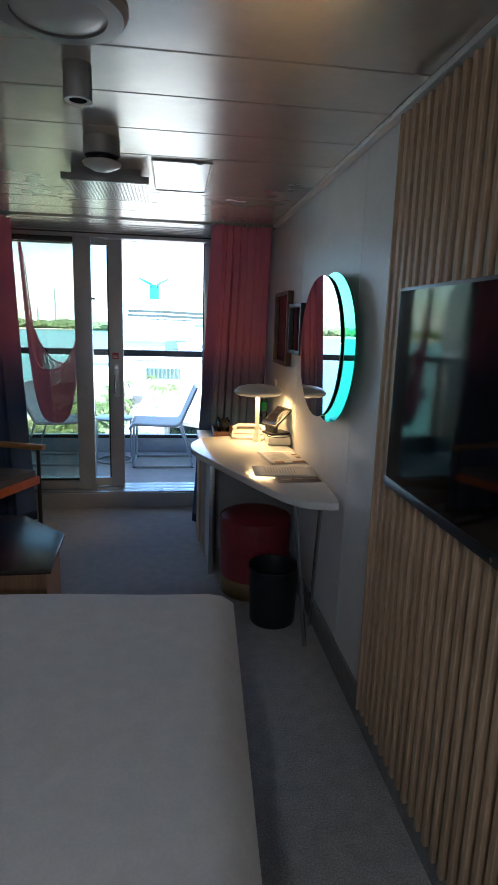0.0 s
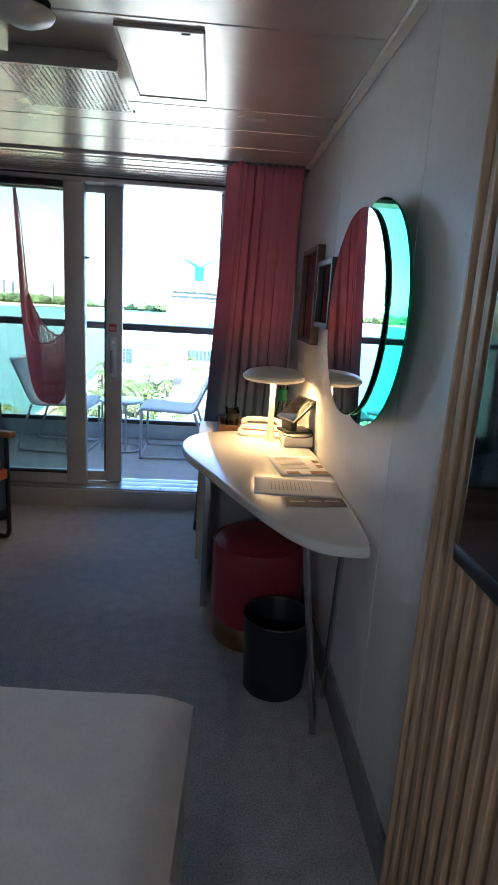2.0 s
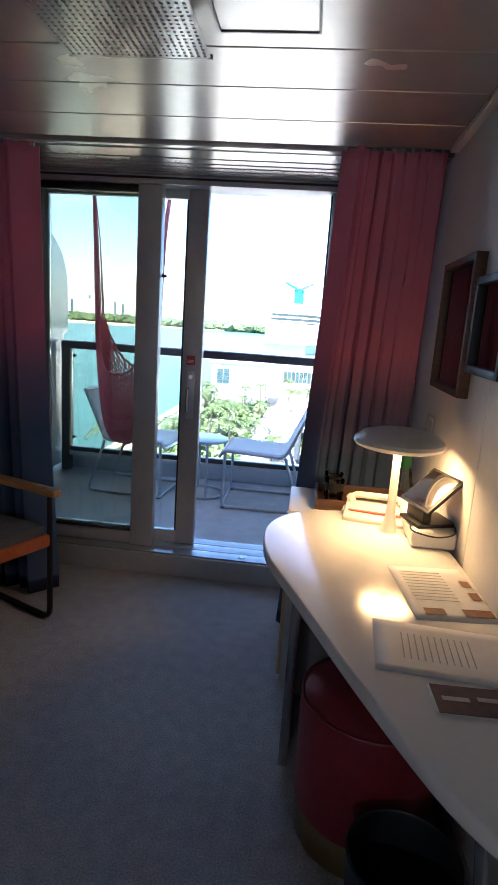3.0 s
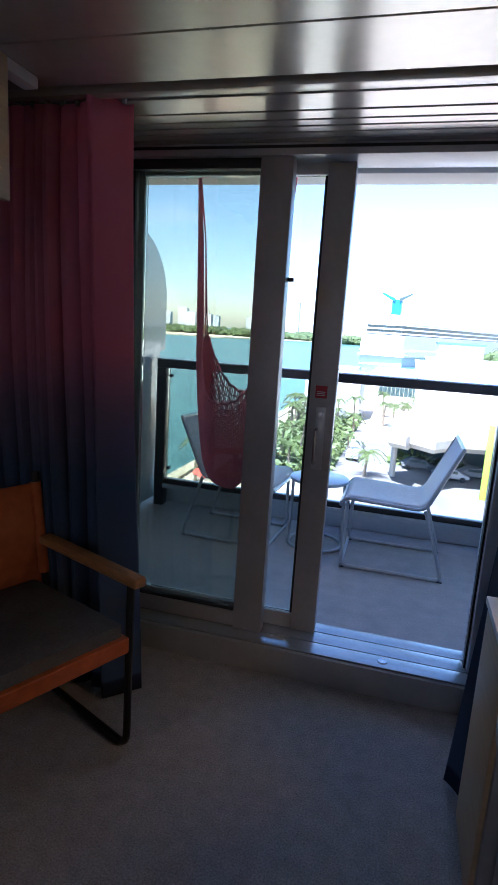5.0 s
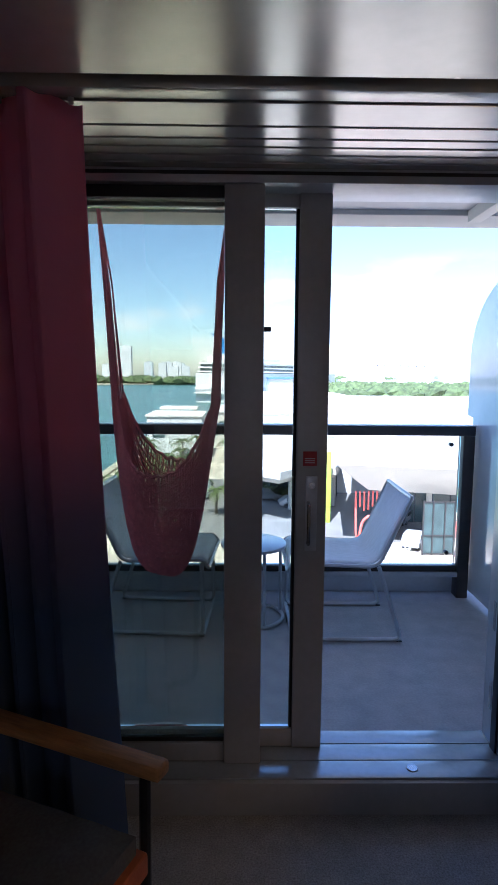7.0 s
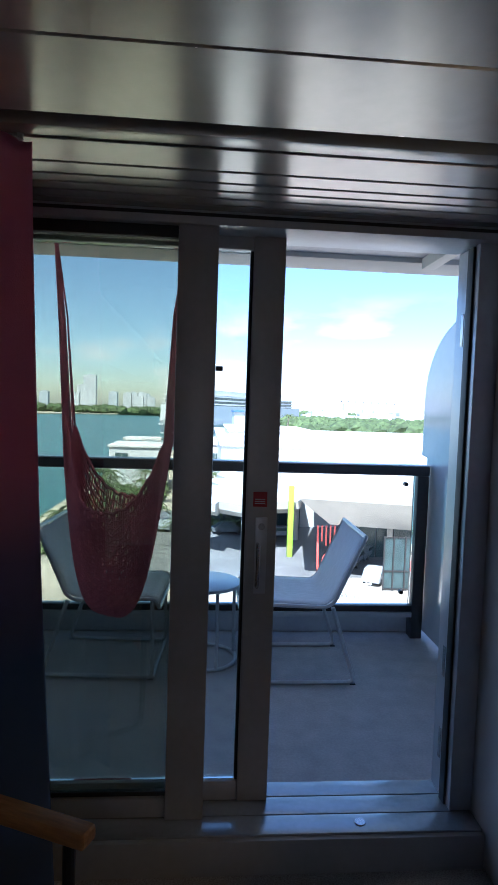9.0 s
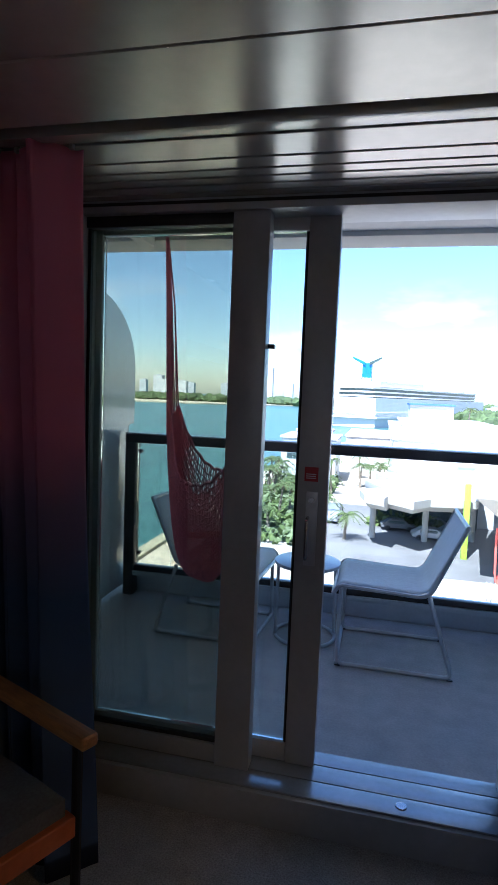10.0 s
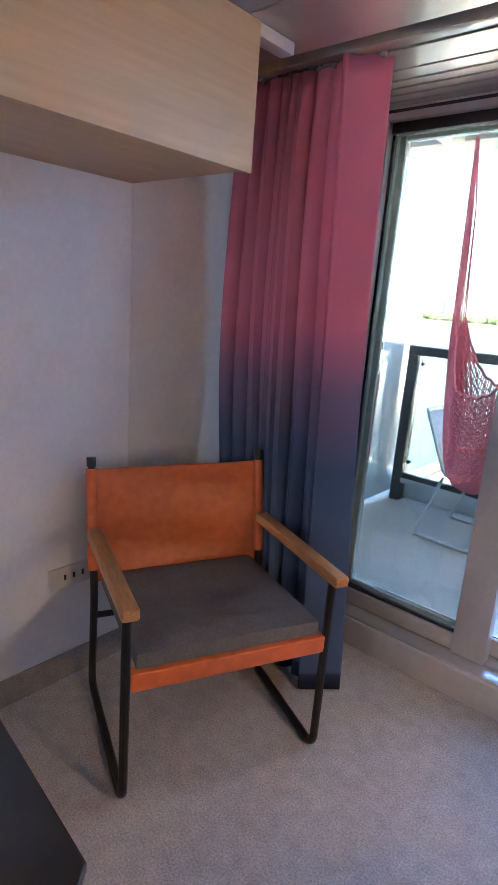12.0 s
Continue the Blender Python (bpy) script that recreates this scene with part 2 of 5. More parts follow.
def dyed_curtain():
    """Cloth dyed from pink above to navy below, by the height of the cloth itself."""
    m = mat("dip_dyed_cloth", (0.3, 0.3, 0.3), 0.85, var=0.06, scale=300, bump=0.2, spec=0.15)
    n, l = m.node_tree.nodes, m.node_tree.links
    p = n["Principled BSDF"]
    tc = n.new("ShaderNodeTexCoord")
    s = n.new("ShaderNodeSeparateXYZ")
    wob = n.new("ShaderNodeTexNoise")
    wob.inputs["Scale"].default_value = 3
    l.new(tc.outputs["Object"], s.inputs[0])
    l.new(tc.outputs["Object"], wob.inputs["Vector"])
    ad = n.new("ShaderNodeMath")
    ad.operation = "MULTIPLY_ADD"
    ad.inputs[1].default_value = 0.06
    l.new(wob.outputs["Fac"], ad.inputs[0])
    l.new(s.outputs["Z"], ad.inputs[2])
    r = n.new("ShaderNodeValToRGB")
    dv = n.new("ShaderNodeMath")
    dv.operation = "DIVIDE"
    dv.inputs[1].default_value = 2.1
    l.new(ad.outputs[0], dv.inputs[0])
    l.new(dv.outputs[0], r.inputs["Fac"])
    e = r.color_ramp.elements
    e[0].position, e[0].color = 0.0, (0.03, 0.043, 0.085, 1)
    e[1].position, e[1].color = 1.0, (0.80, 0.29, 0.41, 1)
    for pos, col in ((0.05, (0.04, 0.055, 0.11, 1)), (0.055, (0.10, 0.15, 0.26, 1)), (0.42, (0.09, 0.135, 0.235, 1)), (0.54, (0.26, 0.18, 0.28, 1)), (0.64, (0.72, 0.24, 0.35, 1))):
        k = e.new(pos)
        k.color = col
    l.new(r.outputs["Color"], p.inputs["Base Color"])
    tl = n.new("ShaderNodeBsdfTranslucent")
    mx = n.new("ShaderNodeMixShader")
    mx.inputs[0].default_value = 0.3
    l.new(r.outputs["Color"], tl.inputs["Color"])
    l.new(p.outputs[0], mx.inputs[1])
    l.new(tl.outputs[0], mx.inputs[2])
    l.new(mx.outputs[0], n["Material Output"].inputs["Surface"])
    return m


M_CURT = dyed_curtain()

# ---- builders ----


def box(bm, x0, x1, y0, y1, z0, z1, bevel=0.0, seg=2):
    made = bmesh.ops.create_cube(bm, size=1.0)["verts"]
    for v in made:
        v.co = Vector((x0 + (v.co.x + 0.5) * (x1 - x0), y0 + (v.co.y + 0.5) * (y1 - y0), z0 + (v.co.z + 0.5) * (z1 - z0)))
    if bevel:
        edges = list({e for v in made for e in v.link_edges})
        bmesh.ops.bevel(bm, geom=edges, offset=bevel, segments=seg, affect="EDGES", profile=0.6)
    return bm


def tube(bm, points, r, sides=10, closed=False):
    """A round bar along points."""
    pts = [Vector(p) for p in points]
    rings = []
    n = len(pts)
    up = Vector((0, 0, 1))
    prev = None
    for i, p in enumerate(pts):
        a = pts[(i - 1) % n] if (closed or i > 0) else p
        b = pts[(i + 1) % n] if (closed or i < n - 1) else p
        d = (b - a).normalized()
        if prev is None:
            side = d.cross(up) if abs(d.z) < 0.95 else d.cross(Vector((1, 0, 0)))
        else:
            side = prev - d * prev.dot(d)
        side.normalize()
        prev = side
        nrm = d.cross(side)
        rad = r[i] if isinstance(r, (list, tuple)) else r
        rings.append([bm.verts.new(p + (side * math.cos(2 * math.pi * k / sides) + nrm * math.sin(2 * math.pi * k / sides)) * rad) for k in range(sides)])
    pairs = list(zip(rings, rings[1:])) + ([(rings[-1], rings[0])] if closed else [])
    for a, b in pairs:
        for k in range(sides):
            bm.faces.new((a[k], a[(k + 1) % sides], b[(k + 1) % sides], b[k]))
    if not closed:
        bm.faces.new(rings[0][::-1])
        bm.faces.new(rings[-1])
    return bm


def rounded(points, r=0.04, seg=5):
    """A polyline whose inner corners are rounded."""
    pts = [Vector(p) for p in points]
    out = [pts[0]]
    for a, b, c in zip(pts, pts[1:], pts[2:]):
        d1, d2 = (a - b), (c - b)
        k = min(r, d1.length * 0.45, d2.length * 0.45)
        s, e = b + d1.normalized() * k, b + d2.normalized() * k
        for i in range(seg + 1):
            u = i / seg
            out.append(s * (1 - u) ** 2 + b * 2 * u * (1 - u) + e * u ** 2)
    out.append(pts[-1])
    return out


def lathe(bm, profile, sides=32, centre=(0, 0, 0)):
    """Turns a profile of (radius, height) round the z axis."""
    c = Vector(centre)
    rings = []
    for r, z in profile:
        if r < 1e-5:
            rings.append([bm.verts.new(c + Vector((0, 0, z)))])
        else:
            rings.append([bm.verts.new(c + Vector((r * math.cos(2 * math.pi * k / sides), r * math.sin(2 * math.pi * k / sides), z))) for k in range(sides)])
    for a, b in zip(rings, rings[1:]):
        for k in range(sides):
            q = [a[k % len(a)], a[(k + 1) % len(a)], b[(k + 1) % len(b)], b[k % len(b)]]
            q = list(dict.fromkeys(q))
            if len(q) > 2:
                bm.faces.new(q)
    if len(rings[0]) > 1 and len(rings[-1]) > 1:  # an open profile closes on itself
        for k in range(sides):
            bm.faces.new((rings[-1][k], rings[-1][(k + 1) % sides], rings[0][(k + 1) % sides], rings[0][k]))
    bmesh.ops.recalc_face_normals(bm, faces=bm.faces)
    return bm


def prism(bm, outline, z0, z1, bevel=0.0, seg=3):
    """A flat slab with the given outline."""
    low = [bm.verts.new((x, y, z0)) for x, y in outline]
    face = bm.faces.new(low)
    up = bmesh.ops.extrude_face_region(bm, geom=[face])["geom"]
    for g in up:
        if isinstance(g, bmesh.types.BMVert):
            g.co.z = z1
    bmesh.ops.recalc_face_normals(bm, faces=bm.faces)
    if bevel:
        edges = [e for e in bm.edges if abs(e.verts[0].co.z - e.verts[1].co.z) < 1e-6]
        bmesh.ops.bevel(bm, geom=edges, offset=bevel, segments=seg, affect="EDGES", profile=0.5)
    return bm


def smooth_loop(points, rounds=3):
    """Corner-cutting of a closed outline."""
    for _ in range(rounds):
        out = []
        for (ax, ay), (bx, by) in zip(points, points[1:] + points[:1]):
            out += [(0.75 * ax + 0.25 * bx, 0.75 * ay + 0.25 * by), (0.25 * ax + 0.75 * bx, 0.25 * ay + 0.75 * by)]
        points = out
    return points


def make(name, bm, material, smooth=True):
    me = bpy.data.meshes.new(name)
    bm.normal_update()
    bm.to_mesh(me)
    bm.free()
    me.materials.append(material)
    if smooth:
        for p in me.polygons:
            p.use_smooth = True
        me.set_sharp_from_angle(angle=radians(35))
    return new(name, me)


def part(name, bm, material, parent, label=""):
    ob = make(name, bm, material)
    ob.parent = parent
    return tagged(ob, label=label)


def thing(name, label, category, m=None, group=""):
    ob = new(name)
    ob.empty_display_size = 0.1
    if m is not None:
        ob.matrix_world = m
    return tagged(ob, label, category, group)


def setting(name, bm, material, label, category):
    return tagged(make(name, bm, material), label, category, kind="structure")


def B():
    return bmesh.new()


# ---- structure of the cabin ----
XL, XR, YB, YD, ZC = -1.74, 0.69, -1.6, 5.0, 2.11
EDGE = 4.475  # where the ceiling panels end and the soffit strips begin

setting("floor", box(B(), XL - 0.1, XR + 0.1, YB - 0.1, 4.93, -0.12, 0), M_CARPET, "grey-beige looped pile cabin carpet", "floor")
setting("wall_right", box(B(), XR, XR + 0.1, YB, YD + 0.1, 0, ZC + 0.2), M_WALL, "pale grey laminate cabin wall with fine joints", "wall")
setting("wall_left", box(B(), XL - 0.1, XL, YB, YD + 0.1, 0, ZC + 0.2), M_WALL, "pale grey laminate cabin wall behind the armchair", "wall")
setting("wall_back", box(B(), XL - 0.1, XR + 0.1, YB - 0.1, YB, 0, ZC + 0.2), M_WALL, "plain pale grey wall at the entrance end", "wall")
cb = B()
seams = [-1.6, -1.2, -0.75, -0.3, 0.15, 0.6, 1.05, 1.5, 2.04, 2.33, 2.65, 2.97, 3.66, 3.92, 4.2, EDGE]
for a, b in zip(seams, seams[1:]):
    box(cb, XL, XR, a + 0.002, b - 0.002, ZC, ZC + 0.03, 0.003, 1)
box(cb, XL - 0.1, XR + 0.1, YB - 0.1, EDGE, ZC + 0.031, ZC + 0.1)
setting("ceiling", cb, M_CEIL, "satin metallic ceiling panels with narrow joints", "ceiling")
soffit = setting("ceiling_soffit", box(B(), XL, XR, 4.476, 5.1, 2.145, 2.3), M_SLATMETAL, "narrow glossy metal soffit strips above the balcony door", "ceiling")
strips = [4.575, 4.70, 4.77, 4.82, 4.87, 4.92, 4.965]
for i, (a, b) in enumerate(zip(strips, strips[1:])):
    z = 2.10 - 0.003 * i
    part("strip", box(B(), XL, XR, a, b - 0.0025, z, z + 0.03, 0.0015, 1), M_SLATMETAL, soffit)
setting("curtain_track", box(B(), XL, XR, 4.505, 4.558, 2.098, 2.144, 0.004), M_SLATMETAL, "slim bright curtain track recessed in the ceiling", "curtain track")
setting("trim_right", box(B(), XR - 0.035, XR - 0.001, YB, EDGE - 0.04, ZC - 0.022, ZC - 0.001, 0.006), M_TRIM, "white cornice strip along the ceiling", "trim")
setting("trim_left", box(B(), -1.335, -1.285, YB, 4.40, 2.075, ZC - 0.001, 0.006), M_TRIM, "white cornice strip along the ceiling", "trim")
setting("baseboard_right", box(B(), XR - 0.012, XR - 0.001, YB, 4.7, 0, 0.13, 0.003), M_SKIRT, "grey carpeted skirting", "baseboard")
setting("baseboard_left", box(B(), XL + 0.001, XL + 0.012, YB, 4.93, 0, 0.10, 0.003), M_SKIRT, "grey carpeted skirting", "baseboard")
for k, y in enumerate((2.62, 3.62)):
    setting("wall_joint", box(B(), XR - 0.0012, XR + 0.0005, y, y + 0.004, 0.1, ZC - 0.02), M_WALL, "hairline joint between wall panels", "trim")
setting("wall_joint", box(B(), XL - 0.0005, XL + 0.002, 4.18, 4.184, 0.1, 1.75), M_WALL, "hairline joint between wall panels", "trim")
# cheeks beside the door
setting("wall_cheek_right", box(B(), 0.315, XR - 0.001, 4.72, 5.16, 0, 2.09, 0.004), M_WHITEP, "white painted cheek beside the balcony door", "wall")
setting("wall_cheek_left", box(B(), XL + 0.001, -1.36, 4.935, 5.16, 0, 2.09, 0.004), M_WHITEP, "white painted cheek beside the balcony door", "wall")

# ---- balcony door ----
door = tagged(thing("door_1", "grey framed sliding glass balcony door, standing open", "sliding door"), kind="structure")
setting("door_sill", box(B(), -1.36, 0.314, 4.885, 5.16, -0.1, 0.115, 0.006), M_FRAME, "grey raised step below the balcony door", "sill")
for y0, y1 in ((4.90, 4.985), (4.99, 5.075), (5.08, 5.155)):
    part("sill_strip", box(B(), -1.355, 0.31, y0, y1, 0.1155, 0.124, 0.002), M_SILL, door, "polished aluminium track strip")
part("drain_cap", lathe(B(), [(0, 0), (0.02, 0), (0.018, 0.003), (0, 0.003)], 16, (-0.09, 4.945, 0.1245)), M_CHROME, door)
part("head_frame", box(B(), -1.36, 0.314, 4.965, 5.15, 2.045, 2.12, 0.004), M_FRAME, door)
part("head_groove", box(B(), -1.36, 0.314, 4.9615, 4.9645, 2.068, 2.078), M_RUBBER, door, "black seal groove")
part("head_strip", box(B(), -1.36, 0.314, 4.961, 4.9645, 2.088, 2.104, 0.001), M_SILL, door, "bright aluminium head strip")
part("jamb", box(B(), -1.36, -1.275, 4.965, 5.12, 0.124, 2.044, 0.004), M_FRAME, door)
part("jamb", box(B(), 0.235, 0.3135, 4.99, 5.15, 0.124, 2.044, 0.004), M_FRAMEW, door)
part("seal", box(B(), 0.226, 0.2345, 5.02, 5.06, 0.124, 2.04, 0.002), M_RUBBER, door)
for z in (0.25, 0.55, 1.72):
    part("strike_plate", box(B(), 0.2335, 0.2365, 5.085, 5.105, z, z + 0.11, 0.001), M_CHROME, door)
fixed = part("fixed_leaf", box(B(), -0.737, -0.612, 4.972, 5.035, 0.124, 2.044, 0.004), M_FRAME, door)
part("bottom_rail", box(B(), -1.274, -0.738, 4.985, 5.03, 0.125, 0.19, 0.004), M_FRAME, fixed)
part("top_rail", box(B(), -1.274, -0.738, 4.985, 5.03, 2.005, 2.043, 0.004), M_RUBBER, fixed)
part("gasket", box(B(), -1.274, -0.738, 4.998, 5.016, 0.19, 0.205, 0.002), M_RUBBER, fixed)
part("gasket", box(B(), -1.2745, -1.262, 4.998, 5.016, 0.205, 2.005, 0.002), M_RUBBER, fixed)
pane = part("pane", box(B(), -1.262, -0.738, 5.004, 5.012, 0.205, 2.005), M_TINT, fixed, "lightly tinted glass pane")
pane.visible_shadow = False
slide = part("sliding_leaf", box(B(), -0.495, -0.39, 5.055, 5.105, 0.126, 2.044, 0.004), M_FRAME, door)
part("bottom_rail", box(B(), -1.25, -0.496, 5.06, 5.10, 0.127, 0.195, 0.004), M_FRAME, slide)
part("top_rail", box(B(), -1.25, -0.496, 5.06, 5.10, 2.0, 2.043, 0.004), M_FRAME, slide)
part("seal", box(B(), -0.506, -0.4955, 5.066, 5.094, 0.196, 1.998, 0.002), M_RUBBER, slide)
part("stile", box(B(), -1.32, -1.251, 5.06, 5.10, 0.127, 2.043, 0.004), M_FRAME, slide)
pane = part("pane", box(B(), -1.25, -0.507, 5.076, 5.084, 0.196, 1.998), M_GLASS, slide, "clear glass pane")
pane.visible_shadow = False
part("latch_stop", box(B(), -0.611, -0.588, 5.0, 5.03, 1.60, 1.615, 0.003), M_BLACK, door)
hb = box(B(), -0.462, -0.422, 5.046, 5.054, 0.86, 1.12, 0.003)
handle = part("handle", hb, M_FRAMEW, slide, "slim grey pull handle on a plate")
bar = part("grip", tube(B(), rounded([(-0.453, 5.05, 0.89), (-0.453, 5.015, 0.89), (-0.453, 5.015, 1.03), (-0.453, 5.05, 1.03)], 0.012), 0.006, 8), M_CHROME, slide)
part("lock_cylinder", tube(B(), [(-0.442, 5.049, 1.09), (-0.442, 5.04, 1.09)], 0.011, 14), M_CHROME, slide)
sticker = tagged(make("warning_sticker", box(B(), -0.472, -0.425, 5.0525, 5.0545, 1.155, 1.205, 0.0008, 1), M_STICKER), "small red square warning sticker on the door stile", "sticker")
for z in (1.165, 1.172, 1.179):
    part("text_bar", box(B(), -0.466, -0.432, 5.0515, 5.0524, z, z + 0.003), M_PAPER, sticker)

# ---- balcony ----
BX0, BX1, BY0, BY1 = -1.96, 0.82, 5.16, 7.02
setting("balcony_floor", box(B(), BX0 - 0.1, BX1 + 0.1, BY0, BY1 + 0.08, -0.12, 0.0), M_DECK, "dark grey rubberised balcony deck", "floor")
setting("balcony_soffit", box(B(), BX0 - 0.6, BX1 + 0.6, 5.205, 6.66, 2.44, 2.6), M_SOFFITOUT, "grey painted underside of the balcony above", "ceiling")
setting("soffit_edge_beam", box(B(), BX0 - 0.6, BX1 + 0.6, 6.665, 6.95, 2.41, 2.66, 0.01), M_STUCCO, "pale edge beam of the balcony above", "beam")
for x in (0.66, -1.80):
    setting("soffit_rib", box(B(), x, x + 0.08, 5.205, 6.66, 2.37, 2.439, 0.006), M_STUCCO, "pale rib under the balcony above", "beam")
setting("door_lintel", box(B(), -2.6, 1.4, 5.155, 5.2, 2.06, 2.52), M_SOFFITOUT, "grey painted lintel above the balcony door", "wall")
setting("hull_above", box(B(), -16, 16, 4.9, 5.125, 2.32, 9.0), M_SHIPW, "white side of the ship above the cabin", "facade")
setting("hull_side", box(B(), -16, XL - 0.101, 4.9, 5.15, -14, 2.31), M_SHIPW, "white side of the ship beside the cabin", "facade")
setting("hull_side", box(B(), XR + 0.101, 16, 4.9, 5.15, -14, 2.31), M_SHIPW, "white side of the ship beside the cabin", "facade")
setting("hull_below", box(B(), -60, 60, 5.2, 6.9, -17, -0.13), M_SHIPW, "white side of the ship below the balcony", "facade")
setting("balcony_kerb", box(B(), BX0, BX1, 6.87, 7.02, 0.0005, 0.145, 0.01), M_FRAMEW, "grey steel kerb along the balcony edge", "kerb")

rail = thing("balcony_railing", "dark top rail and posts with clear glass panels", "railing")
part("top_rail", box(B(), -1.94, 0.82, 6.75, 6.85, 1.08, 1.14, 0.008), M_RAIL, rail)
part("rail_cap", box(B(), -1.94, 0.82, 6.745, 6.85, 1.1405, 1.148, 0.002), M_FRAMEW, rail, "pale cap on the top rail")
part("bottom_rail", box(B(), -1.865, 0.745, 6.77, 6.83, 0.165, 0.215, 0.005), M_RAIL, rail)
part("bottom_lip", box(B(), -1.865, 0.745, 6.75, 6.769, 0.145, 0.178, 0.003), M_FRAMEW, rail)
for x in (-1.94, 0.745):
    part("post", box(B(), x, x + 0.075, 6.755, 6.845, 0.0, 1.079, 0.006), M_RAIL, rail)
g = part("pane", box(B(), -1.86, 0.74, 6.794, 6.806, 0.22, 1.074), M_GLASS, rail, "clear safety glass")
g.visible_shadow = False
for x in (-1.84, 0.68):
    for z in (0.30, 1.02):
        part("clamp", tube(B(), [(x, 6.785, z), (x, 6.815, z)], 0.014, 12), M_BLACK, rail)


def divider(x, label, y1):
    """A white balcony screen with a rounded upper outer corner and a notch at the rail."""
    out = [(5.2, 0.04), (y1 - 0.03, 0.04), (y1, 0.07), (y1, 1.19), (y1 + 0.09, 1.20), (y1 + 0.09, 1.58)]
    for i in range(1, 10):
        a = math.pi / 2 * i / 9
        out.append((y1 - 0.50 + 0.59 * math.cos(a), 1.58 + 0.48 * math.sin(a)))
    out += [(5.2, 2.07)]
    bm = B()
    prism(bm, out, -0.018, 0.018, 0.004, 1)
    for v in bm.verts:
        v.co = Vector((x + v.co.z, v.co.x, v.co.y))
    bmesh.ops.recalc_face_normals(bm, faces=bm.faces)
    t = thing("balcony_divider", label, "divider", pose(0, 0, 0))
    part("screen", bm, M_SCREENP, t)
    part("foot", box(B(), x - 0.025, x + 0.025, 5.3, 5.36, 0, 0.10, 0.004), M_FRAMEW, t)
    part("foot", box(B(), x - 0.025, x + 0.025, 6.4, 6.46, 0, 0.10, 0.004), M_FRAMEW, t)
    part("edge_bead", tube(B(), [(x, a, b) for a, b in out], 0.012, 6, True), M_FRAMEW, t)
    return t


divider(0.855, "white glossy balcony screen with a rounded top corner", 6.86)
divider(-2.0, "white balcony screen seen behind the fixed pane", 6.90)

# ---- curtains ----


def curtain(name, label, x0t, x1t, x0b, x1b, y, folds, depth, lead, seed, bulge):
    """A gathered curtain with pinched heading, uneven folds and a flat turned leading edge on the side of lead."""
    t = thing(name, label, "curtain")
    bm = B()
    nx, nz = folds * 14, 40
    top, low = 2.094, 0.014
    rows = []
    rnd = random.Random(seed)
    amp = [rnd.uniform(0.4, 1.3) for _ in range(folds + 2)]
    wide = [rnd.uniform(0.55, 1.5) for _ in range(folds)]
    edges = [0.0]
    for w in wide:
        edges.append(edges[-1] + w / sum(wide))
    flat0 = 0.80
    for j in range(nz + 1):
        v = j / nz
        z = top + (low - top) * v
        row = []
        for i in range(nx + 1):
            k = i / nx * folds
            c = min(int(k), folds - 1)
            f = k - c
            a = amp[c] * (1 - f) + amp[c + 1] * f
            q = edges[c] * (1 - f) + edges[c + 1] * f  # along the cloth, uneven folds
            e = v ** 1.2
            body = min(q / flat0, 1.0)
            hem = min(max((q - flat0) / (1 - flat0), 0.0), 1.0)
            still = 1 - min(1.0, max(0.0, (q - flat0 + 0.05) / 0.08))
            pinch = 0.55 + 0.45 * min(1.0, v / 0.10)
            if lead < 0:
                u = 1 - (0.80 * body + 0.20 * hem)
            else:
                u = 0.80 * body + 0.20 * hem
            x = (x0t + (x1t - x0t) * u) * (1 - e) + (x0b + (x1b - x0b) * u) * e
            wave = math.sin(2 * math.pi * k + 0.5 * a * v) + 0.22 * math.sin(6 * math.pi * k + a)
            sway = depth * a * pinch * (0.8 + 0.5 * v) * wave * still
            sway += (1 - still) * (-0.085 + 0.11 * hem + 0.012 * math.sin(3 * hem + 5 * v))
            sway += 0.014 * noise.noise((q * 6, v * 2.5, seed * 1.7))
            x += 0.014 * math.sin(4 * math.pi * k + 1.2 * v + a) * still
            x -= lead * bulge * (1 - body) ** 2 * math.sin(math.pi * min(1, v * 1.15)) ** 2
            row.append(bm.verts.new((x, y + sway, z + 0.005 * math.sin(2 * math.pi * k) * (v < 0.03))))
        rows.append(row)
    for a, b in zip(rows, rows[1:]):
        for i in range(nx):
            bm.faces.new((a[i], a[i + 1], b[i + 1], b[i]))
    bmesh.ops.recalc_face_normals(bm, faces=bm.faces)
    cloth = part("cloth", bm, M_CURT, t)
    s = cloth.modifiers.new("thick", "SOLIDIFY")
    s.thickness = 0.004
    for k in range(folds + 1):
        u = k / folds
        x = x0t + (x1t - x0t) * (0.03 + 0.94 * u)
        part("glider", box(B(), x - 0.006, x + 0.006, y - 0.01, y + 0.004, 2.085, 2.107, 0.002), M_FIXT, t)
    return t


curtain("curtain", "dip-dyed curtain, pink above fading to navy, drawn aside", 0.25, 0.645, 0.14, 0.60, 4.465, 10, 0.036, -1, 4, 0.0)
curtain("curtain", "dip-dyed pink to navy curtain gathered beside the armchair", -1.66, -1.065, -1.60, -0.985, 4.56, 10, 0.036, 1, 9, 0.05)

